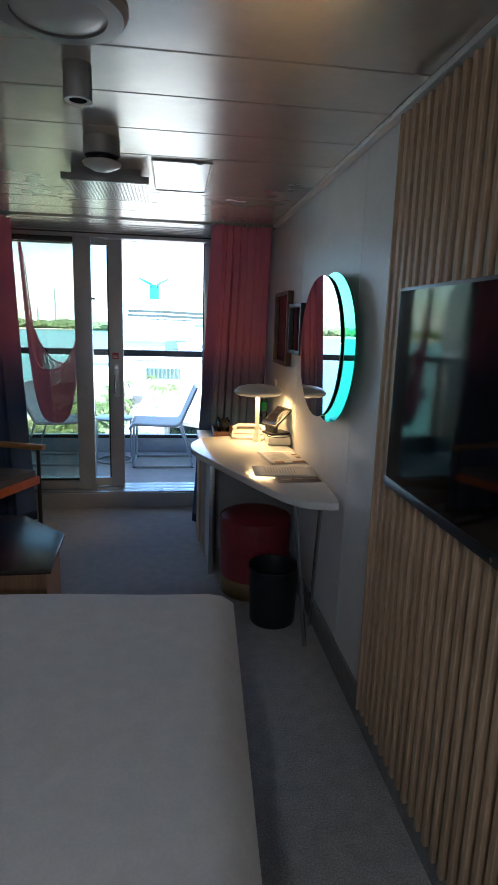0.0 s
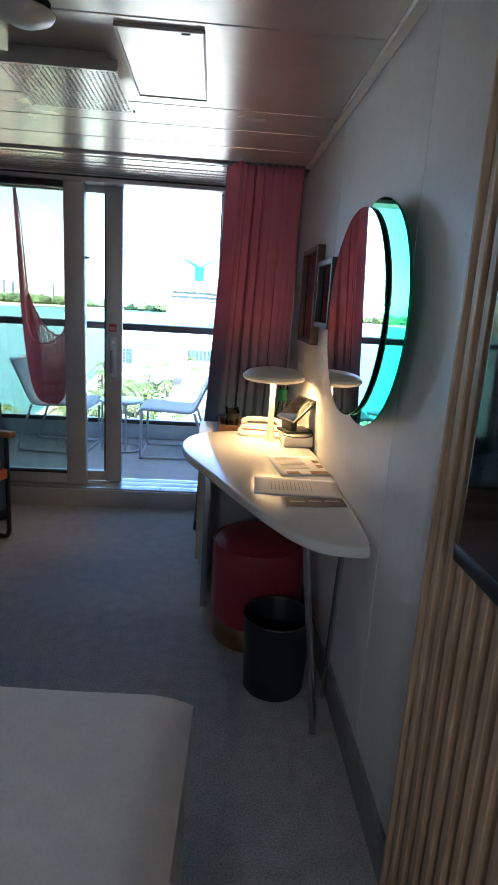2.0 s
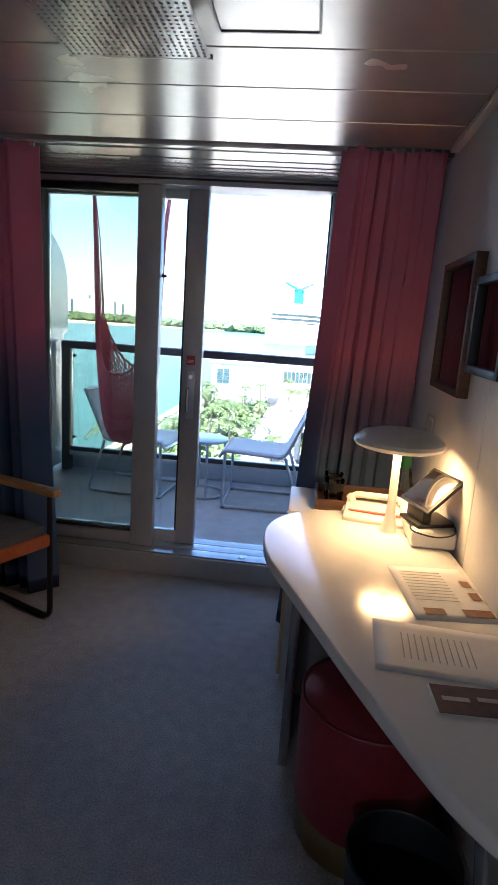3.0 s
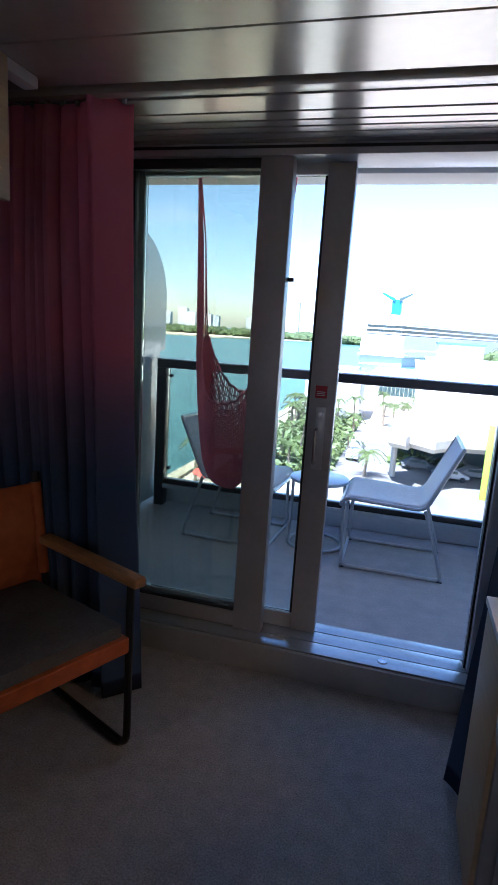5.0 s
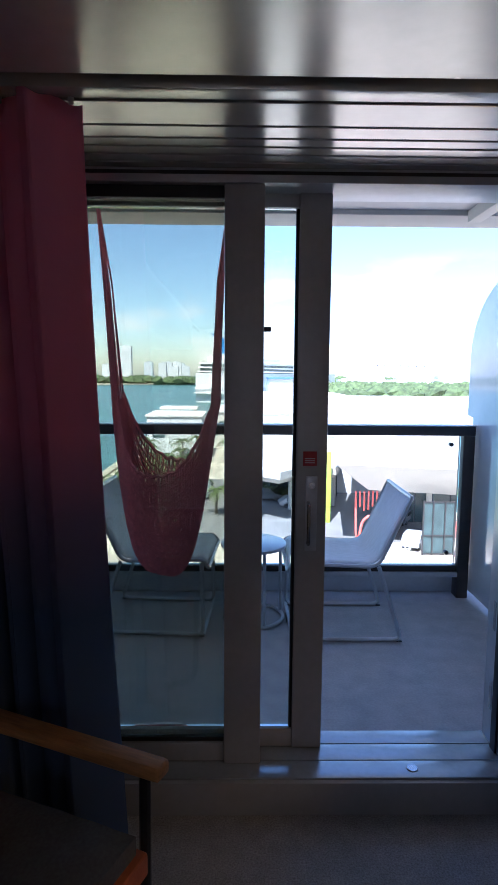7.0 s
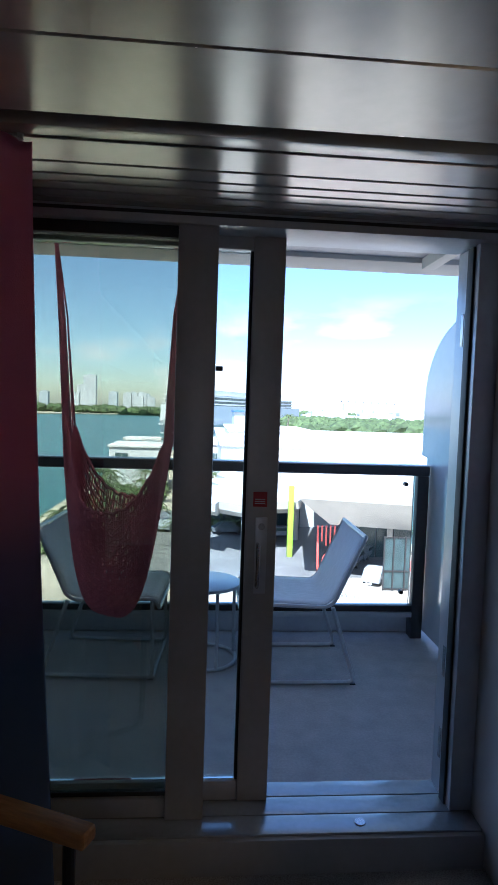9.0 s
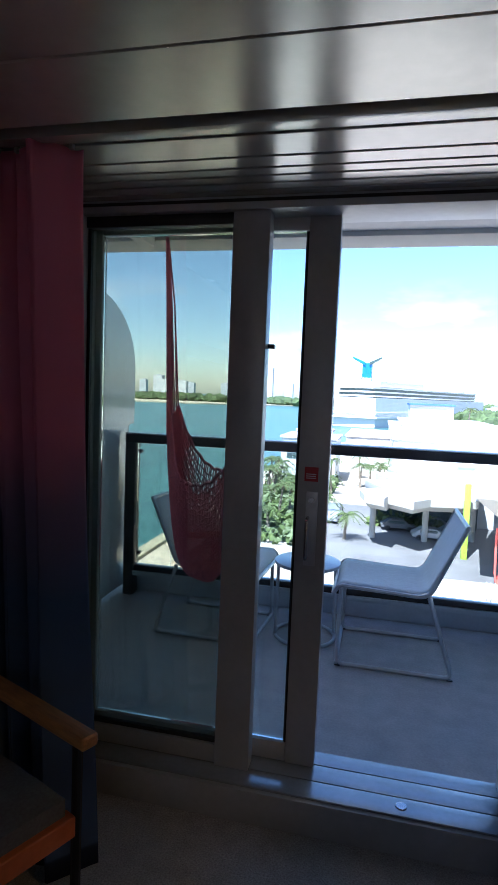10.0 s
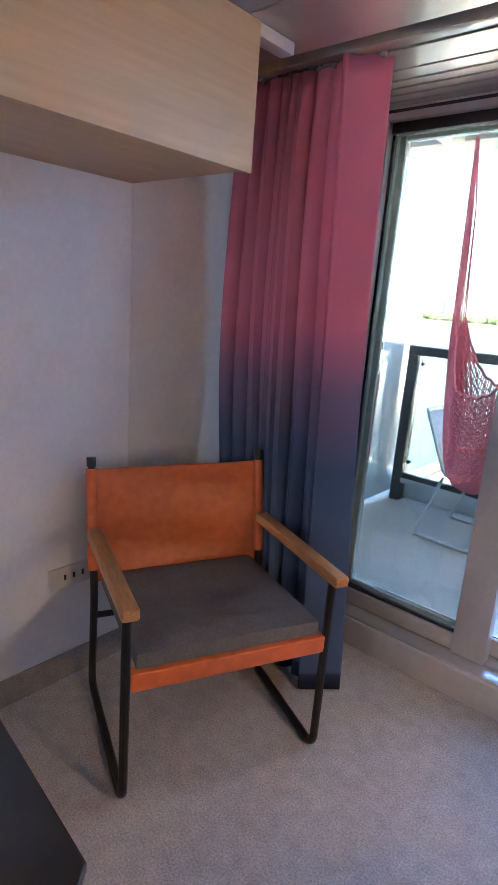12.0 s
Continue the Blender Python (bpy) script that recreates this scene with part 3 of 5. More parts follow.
# ---- bed ----
bed = thing("bed", "wide bed with smooth white sheet, tightly made", "bed", pose(0.205, 2.325, 0, 0, 0, -3.2))
bm = B()
bx0, bx1, by0, by1 = -1.74, 0.0, -1.50, 0.0
nx, ny = 40, 34
grid = []
for j in range(ny + 1):
    row = []
    for i in range(nx + 1):
        x, y = bx0 + (bx1 - bx0) * i / nx, by0 + (by1 - by0) * j / ny
        e = min(1, (bx1 - x) / 0.10, (by1 - y) / 0.08, (y - by0) / 0.08)
        z = 0.548 - 0.07 * (1 - max(e, 0)) ** 2.4 + 0.006 * noise.noise((x * 2.2, y * 3.1, 0)) + 0.0025 * noise.noise((x * 5, y * 16, 3))
        row.append(bm.verts.new((x, y, z)))
    grid.append(row)
for a, b in zip(grid, grid[1:]):
    for i in range(nx):
        bm.faces.new((a[i], a[i + 1], b[i + 1], b[i]))
rim = [r[-1] for r in grid] + [v for v in reversed(grid[-1][:-1])]
rim2 = [v for v in grid[0][:-1]] + rim
for lvl in (0.44, 0.34, 0.24):
    low = []
    for k, v in enumerate(rim2):
        w = 0.006 * math.sin(k * 0.9 + lvl * 9) + 0.004 * math.sin(k * 2.3)
        x = bx1 - 0.004 + w if v.co.x > bx1 - 0.02 else v.co.x
        y = by1 - 0.004 + w if v.co.y > by1 - 0.02 else (by0 + 0.004 - w if v.co.y < by0 + 0.02 else v.co.y)
        low.append(bm.verts.new((x, y, lvl)))
    for k in range(len(low) - 1):
        bm.faces.new((rim2[k], low[k], low[k + 1], rim2[k + 1]))
    rim2 = low
bmesh.ops.recalc_face_normals(bm, faces=bm.faces)
part("sheet", bm, M_BEDW, bed, "white cotton sheet")
part("mattress", box(B(), bx0, bx1 - 0.03, by0 + 0.03, by1 - 0.03, 0.25, 0.50, 0.03, 3), M_BEDW, bed)
part("base", box(B(), bx0, bx1 - 0.05, by0 + 0.05, by1 - 0.05, 0.10, 0.249, 0.01), M_SKIRT, bed, "dark upholstered bed base")
for x in (bx0 + 0.1, bx1 - 0.2):
    for y in (by0 + 0.15, by1 - 0.15):
        part("foot", box(B(), x, x + 0.06, y - 0.03, y + 0.03, 0, 0.0995, 0.004), M_BLACK, bed)

# ---- low table ----
tab = thing("low_table", "low box table, glossy black top, wooden sides", "table")
tb = B()
top_plan = [(-1.24, 2.68), (-0.50, 2.70), (-0.515, 3.10), (-0.755, 3.37), (-1.24, 3.43)]
prism(tb, top_plan, 0.435, 0.46, 0.005)
part("top", tb, M_TABLETOP, tab, "glossy black top with one cut corner")
part("body", prism(B(), [(-1.21, 2.71), (-0.525, 2.73), (-0.54, 3.09), (-0.77, 3.345), (-1.21, 3.40)], 0.03, 0.4345, 0.003), M_PINE, tab, "wooden box body")
part("plinth", prism(B(), [(-1.17, 2.75), (-0.57, 2.77), (-0.58, 3.06), (-0.80, 3.30), (-1.17, 3.36)], 0.0, 0.0295), M_BLACK, tab)

# ---- slatted wall and television ----
slat = thing("slatted_panel", "vertical wooden slats on a black backing", "wall panel")
part("backing", box(B(), XR - 0.0135, XR - 0.0125 + 0.011, -0.7, 2.155, 0.14, 2.055), M_SLATBACK, slat)
part("end_strip", box(B(), XR - 0.06, XR - 0.0015, 2.1555, 2.168, 0.14, 2.055, 0.002), M_SLATW, slat)
one = make("slat", box(B(), XR - 0.055, XR - 0.014, -0.011, 0.011, 0.14, 2.055, 0.002, 1), M_SLATW)
one.parent = slat
one.location.y = 2.13
y = 2.13 - 0.046
while y > -0.66:
    s2 = new("slat", one.data)
    s2.parent = slat
    s2.location.y = y
    y -= 0.046

tv = thing("television", "large black flat television, switched off", "television")
part("screen", box(B(), XR - 0.098, XR - 0.096, 0.77, 1.965, 1.045, 1.555), M_SCREEN, tv, "dark glossy screen")
part("bezel", box(B(), XR - 0.0955, XR - 0.070, 0.76, 1.975, 1.02, 1.565, 0.004), M_TVBEZ, tv)
part("bottom_bezel", box(B(), XR - 0.1005, XR - 0.0958, 0.76, 1.975, 1.018, 1.044, 0.002), M_TVBEZ, tv)
part("wall_bracket", box(B(), XR - 0.0698, XR - 0.0552, 1.1, 1.6, 1.15, 1.45, 0.003), M_BLACK, tv)
part("badge", tube(B(), [(XR - 0.1008, 1.40, 1.031), (XR - 0.103, 1.40, 1.031)], 0.006, 12), M_CHROME, tv)

# ---- mirror and pictures ----
mir = thing("wall_mirror", "round mirror overlapping a green mirrored disc", "mirror")


def disc(yc, zc, r, x0, x1, mt, nm, label):
    bm = B()
    lathe(bm, [(0, 0), (r - 0.002, 0), (r, 0.002), (r, x1 - x0), (0, x1 - x0)], 72)
    for v in bm.verts:
        v.co = Vector((x1 - v.co.z, yc + v.co.x * 1.13, zc + v.co.y))
    bmesh.ops.recalc_face_normals(bm, faces=bm.faces)
    return part(nm, bm, mt, mir, label)


disc(2.83, 1.365, 0.31, XR - 0.046, XR - 0.038, M_GREENACR, "green_disc", "green mirrored acrylic disc")
disc(2.99, 1.365, 0.31, XR - 0.055, XR - 0.050, M_MIRROR, "silver_disc", "clear silver mirror disc")
disc(2.99, 1.365, 0.308, XR - 0.0498, XR - 0.0465, M_BLACK, "rim", "dark mirror backing")
disc(2.90, 1.365, 0.16, XR - 0.0375, XR - 0.0005, M_BLACK, "wall_mount", "")


def picture(y0, y1, z0, z1, dpt, frame_mat, art, label):
    t = thing("framed_picture", label, "picture", group="pictures on the wall")
    x1, w = XR - 0.001, 0.022
    x0 = x1 - dpt
    part("frame_side", box(B(), x0, x1, y0, y0 + w, z0, z1, 0.002), frame_mat, t)
    part("frame_side", box(B(), x0, x1, y1 - w, y1, z0, z1, 0.002), frame_mat, t)
    part("frame_bar", box(B(), x0, x1, y0 + w, y1 - w, z0, z0 + w, 0.002), frame_mat, t)
    part("frame_bar", box(B(), x0, x1, y0 + w, y1 - w, z1 - w, z1, 0.002), frame_mat, t)
    part("mount", box(B(), x1 - 0.012, x1 - 0.009, y0 + w, y1 - w, z0 + w, z1 - w), M_PAPER, t)
    part("print", box(B(), x1 - 0.0145, x1 - 0.0125, y0 + w + 0.045, y1 - w - 0.045, z0 + w + 0.05, z1 - w - 0.05), art, t)
    g = part("glazing", box(B(), x1 - 0.02, x1 - 0.018, y0 + w, y1 - w, z0 + w, z1 - w), M_GLASS, t)
    g.visible_shadow = False


picture(3.82, 4.24, 1.215, 1.655, 0.035, M_PICW, M_ART, "pale mauve print in a thin brown wooden frame")
picture(3.465, 3.775, 1.30, 1.575, 0.035, M_BLACK, M_ART2, "rust-coloured print in a deep black frame")

# ---- desk ----
desk = thing("desk", "white rounded desk fixed to the wall, on steel legs", "desk")
tip = [(0.688, 2.62), (0.63, 2.595), (0.49, 2.64), (0.36, 2.91), (0.20, 3.32), (0.105, 3.55), (0.09, 3.78), (0.17, 3.94), (0.36, 4.02), (0.688, 4.03)]
outline = smooth_loop(tip, 3)
outline = [(min(x, 0.688), y) for x, y in outline]
db = B()
prism(db, outline, 0.722, 0.757, 0.007, 3)
part("desktop", db, M_DESK, desk, "glossy white rounded top")
part("side_panel", box(B(), 0.205, 0.23, 3.62, 4.02, 0.0, 0.721, 0.003), M_PANELG, desk)
part("side_panel", box(B(), 0.24, 0.687, 3.98, 4.005, 0.0, 0.721, 0.003), M_PANELG, desk)
part("edge_strip", box(B(), 0.203, 0.232, 3.605, 3.619, 0.0, 0.721, 0.002), M_CHROME, desk, "bright metal edge")
part("leg", tube(B(), [(0.51, 2.75, 0.7215), (0.60, 2.80, 0.004)], 0.011, 12), M_CHROME, desk)
part("leg", tube(B(), [(0.60, 2.66, 0.7215), (0.665, 2.98, 0.004)], 0.009, 12), M_CHROME, desk)

side = thing("minibar_cabinet", "grey low cabinet with a tray on top beside the desk", "cabinet")
part("body", box(B(), 0.18, 0.66, 4.06, 4.38, 0.0, 0.70, 0.004), M_PANELG, side)
part("door", box(B(), 0.165, 0.179, 4.07, 4.37, 0.02, 0.69, 0.003), M_CABW, side)
part("top", box(B(), 0.16, 0.67, 4.05, 4.385, 0.701, 0.722, 0.003), M_TRIM, side)
tray = thing("tray", "dark brown wooden tray on the cabinet", "tray")
part("base", box(B(), 0.26, 0.62, 4.09, 4.33, 0.7225, 0.73, 0.002), M_PICW, tray)
for a in ((0.26, 0.27, 4.09, 4.33), (0.61, 0.62, 4.09, 4.33), (0.2705, 0.6095, 4.09, 4.10), (0.2705, 0.6095, 4.32, 4.33)):
    part("edge", box(B(), *a, 0.7305, 0.765, 0.002), M_PICW, tray)
for gx, gy in ((0.33, 4.16), (0.33, 4.26)):
    gl = thing("tumbler", "clear glass tumbler with a dark band", "glass", pose(gx, gy, 0.7305), "tumblers")
    part("bowl", lathe(B(), [(0, 0), (0.033, 0), (0.038, 0.10), (0.0355, 0.10), (0.031, 0.01), (0, 0.01)], 24), M_GLASS, gl)
    part("band", lathe(B(), [(0.0375, 0.06), (0.0395, 0.09), (0.0387, 0.09), (0.0368, 0.06), (0.0375, 0.06)][:4], 24), M_BLACK, gl)
car = thing("carafe", "glass carafe with a green neck label", "carafe", pose(0.60, 4.22, 0.7305))
part("body", lathe(B(), [(0, 0), (0.045, 0), (0.048, 0.05), (0.03, 0.12), (0.022, 0.17), (0.024, 0.24), (0, 0.24)], 24), M_GLASS, car)
part("label", lathe(B(), [(0.0235, 0.16), (0.026, 0.16), (0.027, 0.22), (0.0252, 0.22)], 24), M_BOTTLE, car)

# lamp on the desk
lamp = thing("table_lamp", "mushroom table lamp with flat dome shade, switched on", "lamp", pose(0.50, 3.83, 0.757))
part("stem", lathe(B(), [(0, 0), (0.03, 0), (0.024, 0.02), (0.016, 0.06), (0.0135, 0.12), (0.0135, 0.30), (0, 0.30)], 24), M_SHADE, lamp)
part("shade", lathe(B(), [(0.03, 0.345), (0.08, 0.342), (0.12, 0.330), (0.142, 0.312), (0.145, 0.300), (0.138, 0.290), (0.120, 0.284), (0.118, 0.289), (0.136, 0.301), (0.11, 0.322), (0.03, 0.335)], 48), M_SHADE, lamp, "cream metal dome shade")
part("cap", lathe(B(), [(0, 0.352), (0.012, 0.351), (0.032, 0.345), (0.03, 0.336), (0, 0.336)], 24), M_SHADE, lamp)
part("diffuser", lathe(B(), [(0, 0.302), (0.10, 0.300), (0.10, 0.306), (0, 0.308)], 32), glow("lamp_diffuser", (1.0, 0.62, 0.25), 2.0), lamp, "warm glowing diffuser")
bulb = new("lamp_light", bpy.data.lights.new("lamp_light", "AREA"))
bulb.data.shape = "DISK"
bulb.data.size = 0.19
bulb.data.energy = 0.17
bulb.data.color = (1.0, 0.52, 0.15)
bulb.matrix_world = pose(0.50, 3.83, 0.757 + 0.297)
bulb.parent = None

# telephone, tablet stand and papers
ph = thing("telephone", "cream desk telephone with a red printed strip", "telephone", pose(0.475, 3.945, 0.757, 0, 0, -10))
pb = box(B(), -0.115, 0.105, -0.07, 0.07, 0.0, 0.034, 0.012, 3)
for v in pb.verts:
    if v.co.z > 0.02:
        v.co.z += v.co.y * 0.28
part("body", pb, M_PHONE, ph)
part("handset", tube(B(), rounded([(-0.105, 0.04, 0.045), (-0.085, 0.04, 0.068), (0.06, 0.04, 0.072), (0.09, 0.04, 0.048)], 0.03), [0.017] * 2 + [0.012] * 10 + [0.017] * 2, 12), M_PHONE, ph)
part("label_strip", box(B(), -0.10, 0.09, -0.035, -0.015, 0.0275, 0.0295), M_REDP, ph, "red printed strip")
part("cord", tube(B(), [(-0.12 + 0.003 * math.cos(i * 1.3), -0.01 + 0.0015 * i, 0.012 + 0.008 * math.sin(i * 1.3)) for i in range(40)], 0.003, 6), M_PHONE, ph)

sh = thing("charging_shelf", "small white rounded shelf with sockets behind the desk", "shelf")
part("body", box(B(), 0.55, 0.688, 3.70, 3.98, 0.7575, 0.8115, 0.012, 3), M_TRIM, sh)
for y in (3.74, 3.79):
    part("socket", box(B(), 0.60, 0.62, y - 0.01, y + 0.01, 0.7665, 0.7995), M_PANELG, sh)
st = thing("tablet_stand", "black tilted tablet on a stand, plugged in", "tablet", pose(0.615, 3.80, 0.812, 0, 0, 20))
part("base", box(B(), -0.07, 0.07, -0.06, 0.06, 0.0, 0.012, 0.004), M_BLACK, st)
part("holder", box(B(), -0.05, -0.02, -0.05, 0.05, 0.012, 0.06, 0.004), M_BLACK, st)
sc = box(B(), -0.075, 0.075, -0.085, 0.085, -0.006, 0.006, 0.004)
bmesh.ops.transform(sc, matrix=pose(0.0, 0.0, 0.105, 0, -42, 0), verts=sc.verts)
part("tablet_body", sc, M_BLACK, st)
gs = box(B(), -0.066, 0.066, -0.074, 0.074, 0.0064, 0.0074)
bmesh.ops.transform(gs, matrix=pose(0.0, 0.0, 0.105, 0, -42, 0), verts=gs.verts)
part("display", gs, M_SCREEN, st)
part("cable", tube(B(), rounded([(-0.07, -0.02, 0.008), (-0.11, -0.08, 0.004), (-0.06, -0.15, 0.004), (0.02, -0.13, 0.004), (0.06, -0.06, 0.006)], 0.05, 6), 0.0025, 6), M_BLACK, st)


def sheet(name, label, m, w, h, bars):
    """A sheet of paper that lies a little curled, with printed blocks."""
    t = thing(name, label, "paper", m)
    bm = B()
    g = [[bm.verts.new((w * (i / 8 - 0.5), h * (j / 8 - 0.5), 0.0012 + 0.006 * max(0, abs(i / 8 - 0.5) * 2 - 0.6) ** 2 * (1 if (i + j) % 2 else 0.7))) for i in range(9)] for j in range(9)]
    for a, b in zip(g, g[1:]):
        for i in range(8):
            bm.faces.new((a[i], a[i + 1], b[i + 1], b[i]))
    p = part("page", bm, M_PAPER, t)
    s = p.modifiers.new("thick", "SOLIDIFY")
    s.thickness = 0.001
    for x, y, bw, bh, mt in bars:
        part("print_block", box(B(), x - bw / 2, x + bw / 2, y - bh / 2, y + bh / 2, 0.0034, 0.0040), mt, t)
    return t


sheet("leaflet", "white leaflet with brown printed pictures", pose(0.575, 3.40, 0.757, 0, 0, 6), 0.20, 0.30, [(-0.045, -0.11, 0.05, 0.03, M_INK), (0.06, -0.11, 0.07, 0.035, M_INK), (0.085, -0.02, 0.025, 0.04, M_INK), (0.085, 0.05, 0.025, 0.035, M_INK)] + [(-0.02, 0.11 - 0.018 * k, 0.11, 0.003, M_INKG) for k in range(10)])
sheet("letter", "white printed letter sheet on the desk", pose(0.53, 3.11, 0.7575, 0, 0, 86), 0.20, 0.30, [(0, 0.09 - 0.014 * k, 0.10, 0.0025, M_INKG) for k in range(11)])
card = sheet("brochure", "dark plum printed brochure with pale lettering bars", pose(0.57, 2.95, 0.757, 0, 0, 2), 0.21, 0.085, [(0, 0, 0.198, 0.083, M_PURPLE)])
for k, (x, w) in enumerate(((-0.06, 0.05), (0.0, 0.04), (0.06, 0.05))):
    part("text_bar", box(B(), x - w / 2, x + w / 2, 0.005 * (k - 1), 0.005 * (k - 1) + 0.012, 0.0042, 0.0046), M_INKG, card)

# stool and bin under the desk
stool = thing("stool", "round dark red leather stool with a brass base", "stool", pose(0.445, 3.42, 0))
part("seat", lathe(B(), [(0, 0.455), (0.12, 0.452), (0.165, 0.443), (0.19, 0.42), (0.195, 0.39), (0.192, 0.12), (0.188, 0.10), (0, 0.10)], 48), M_RED, stool)
part("base", lathe(B(), [(0, 0.0), (0.183, 0.0), (0.185, 0.004), (0.185, 0.096), (0.183, 0.0995), (0, 0.0995)], 48), M_BRASS, stool, "aged brass plinth")
part("piping", tube(B(), [(0.192 * math.cos(a * math.pi / 24), 0.192 * math.sin(a * math.pi / 24), 0.425) for a in range(48)], 0.004, 6, True), M_RED, stool)
wb = thing("waste_bin", "black tapered round waste bin", "waste bin", pose(0.49, 3.06, 0))
part("shell", lathe(B(), [(0, 0.0), (0.108, 0.0), (0.112, 0.006), (0.122, 0.285), (0.125, 0.29), (0.119, 0.29), (0.116, 0.28), (0.107, 0.012), (0, 0.012)], 40), M_BIN, wb)
part("rim", tube(B(), [(0.122 * math.cos(a * math.pi / 20), 0.122 * math.sin(a * math.pi / 20), 0.29) for a in range(40)], 0.004, 6, True), M_BIN, wb)

# ---- armchair ----
ch = thing("armchair", "black steel armchair, orange leather back, grey seat cushion", "armchair", pose(-1.02, 4.016, 0, 0, 0, 65.3))
W = 0.304
for sx in (-1, 1):
    x = sx * W
    part("side_frame", tube(B(), rounded([(x, -0.005, 0.60), (x, 0.0, 0.014), (x, 0.53, 0.014), (x, 0.49, 0.38), (x, 0.565, 0.83)], 0.05), 0.013, 10), M_BLACK, ch)
    ab = box(B(), x - 0.026, x + 0.026, -0.055, 0.50, 0.602, 0.636, 0.012, 3)
    for v in ab.verts:
        v.co.z -= 0.055 * max(0.0, (v.co.y - 0.1)) * 0.6
        if v.co.y < 0.05:
            v.co.x = x + (v.co.x - x) * 0.92
    part("armrest", ab, M_OAK, ch, "rounded oak armrest")
    part("end_cap", tube(B(), [(x, 0.563, 0.815), (x, 0.568, 0.845)], 0.0155, 12), M_BLACK, ch)
part("front_rail", box(B(), -W + 0.012, W - 0.012, -0.02, 0.02, 0.372, 0.427, 0.008, 3), M_ORANGE, ch, "orange leather wrapped front rail")
part("rear_rail", tube(B(), [(-W, 0.50, 0.30), (W, 0.50, 0.30)], 0.011, 10), M_BLACK, ch)
bk = B()
rows = []
for j in range(13):
    v = j / 12
    row = []
    for i in range(25):
        u = i / 24 * 2 - 1
        z = 0.425 + 0.38 * v - 0.012 * (1 - u * u) * (v > 0.9)
        y = 0.492 + (z - 0.38) * 0.165 + 0.045 * (1 - u * u) * (0.5 + 0.5 * math.sin(v * 3.1)) + 0.012 * math.sin(v * 9 + u) * (1 - u * u)
        row.append(bk.verts.new((u * (W + 0.004), y, z)))
    rows.append(row)
for a, b in zip(rows, rows[1:]):
    for i in range(24):
        bk.faces.new((a[i], a[i + 1], b[i + 1], b[i]))
back = part("backrest", bk, M_ORANGE, ch, "orange leather sling back with creases")
s = back.modifiers.new("thick", "SOLIDIFY")
s.thickness = 0.008
for sx in (-1, 1):
    part("back_sleeve", tube(B(), [(sx * W, 0.508, 0.47), (sx * W, 0.562, 0.808)], 0.019, 12), M_ORANGE, ch)
cu = box(B(), -W + 0.03, W - 0.03, 0.0, 0.53, 0.375, 0.455, 0.0)
bmesh.ops.subdivide_edges(cu, edges=cu.edges, cuts=9, use_grid_fill=True)
for v in cu.verts:
    u, w = v.co.x / (W - 0.03), (v.co.y - 0.265) / 0.265
    e = max(abs(u), abs(w)) ** 8
    mid = 0.415
    v.co.z = mid + (v.co.z - mid) * (1 - 0.45 * e) + 0.004 * noise.noise((v.co.x * 9, v.co.y * 14, 1)) - 0.05 * v.co.y
    v.co.z += 0.034 - 0.030 * (1 - u * u) * max(0.0, 1 - abs(w - 0.15))
part("seat_cushion", cu, M_CUSH, ch, "dark grey fabric seat cushion")

# cabinet above the chair
cab = thing("wall_cabinet", "light ash overhead cabinet fixed under the ceiling", "cabinet")
part("body", box(B(), XL + 0.001, -1.243, 0.6, 4.18, 1.722, 2.074, 0.002), M_CABW, cab)
for a, b in ((0.6, 1.79), (1.793, 2.98), (2.983, 4.182)):
    part("door", box(B(), -1.2425, -1.222, a, b - 0.002, 1.714, 2.072, 0.002), M_CABW, cab)
fl = thing("cabinet_filler", "pale filler strip above the overhead cabinet", "filler")
part("strip", box(B(), XL + 0.001, -1.34, 0.6, 4.17, 2.0755, 2.109), M_TRIM, fl)

# outlets
ob1 = thing("wall_outlet", "white wall plate with power sockets", "outlet")
part("plate", box(B(), XL + 0.0005, XL + 0.007, 3.86, 4.03, 0.36, 0.44, 0.002), M_OUTLET, ob1)
for y in (3.92, 3.955, 3.99):
    part("socket", box(B(), XL + 0.0072, XL + 0.0085, y - 0.004, y + 0.004, 0.39, 0.41), M_BLACK, ob1)
for y in (4.23, 4.29):
    sw = thing("light_switch", "small white wall switch", "switch", group="switches by the desk")
    part("plate", box(B(), XR - 0.010, XR - 0.0005, y, y + 0.05, 1.0, 1.09, 0.003), M_OUTLET, sw)
    part("rocker", box(B(), XR - 0.014, XR - 0.0102, y + 0.012, y + 0.038, 1.02, 1.07, 0.002), M_OUTLET, sw)

# ---- ceiling fixtures ----
ring = thing("ceiling_light", "round grey ceiling light with opal cover, off", "ceiling light", pose(-0.255, 1.86, ZC))
part("ring", lathe(B(), [(0.10, -0.028), (0.135, -0.026), (0.145, -0.012), (0.145, 0.0), (0.10, 0.0)], 48), M_FIXT, ring)
part("cover", lathe(B(), [(0, -0.036), (0.06, -0.033), (0.099, -0.022), (0.099, -0.001), (0, -0.001)], 40), M_OPAL, ring)
spot = thing("ceiling_spot", "small grey cylindrical ceiling spot, off", "spotlight", pose(-0.265, 2.17, ZC) @ Matrix.Scale(0.86, 4))
part("can", lathe(B(), [(0.032, -0.10), (0.042, -0.10), (0.043, -0.098), (0.043, 0.0), (0, 0.0)], 32), M_FIXT, spot)
part("rim", lathe(B(), [(0.027, -0.099), (0.032, -0.102), (0.041, -0.102), (0.041, -0.1005), (0.031, -0.1005)], 32), M_TRIM, spot)
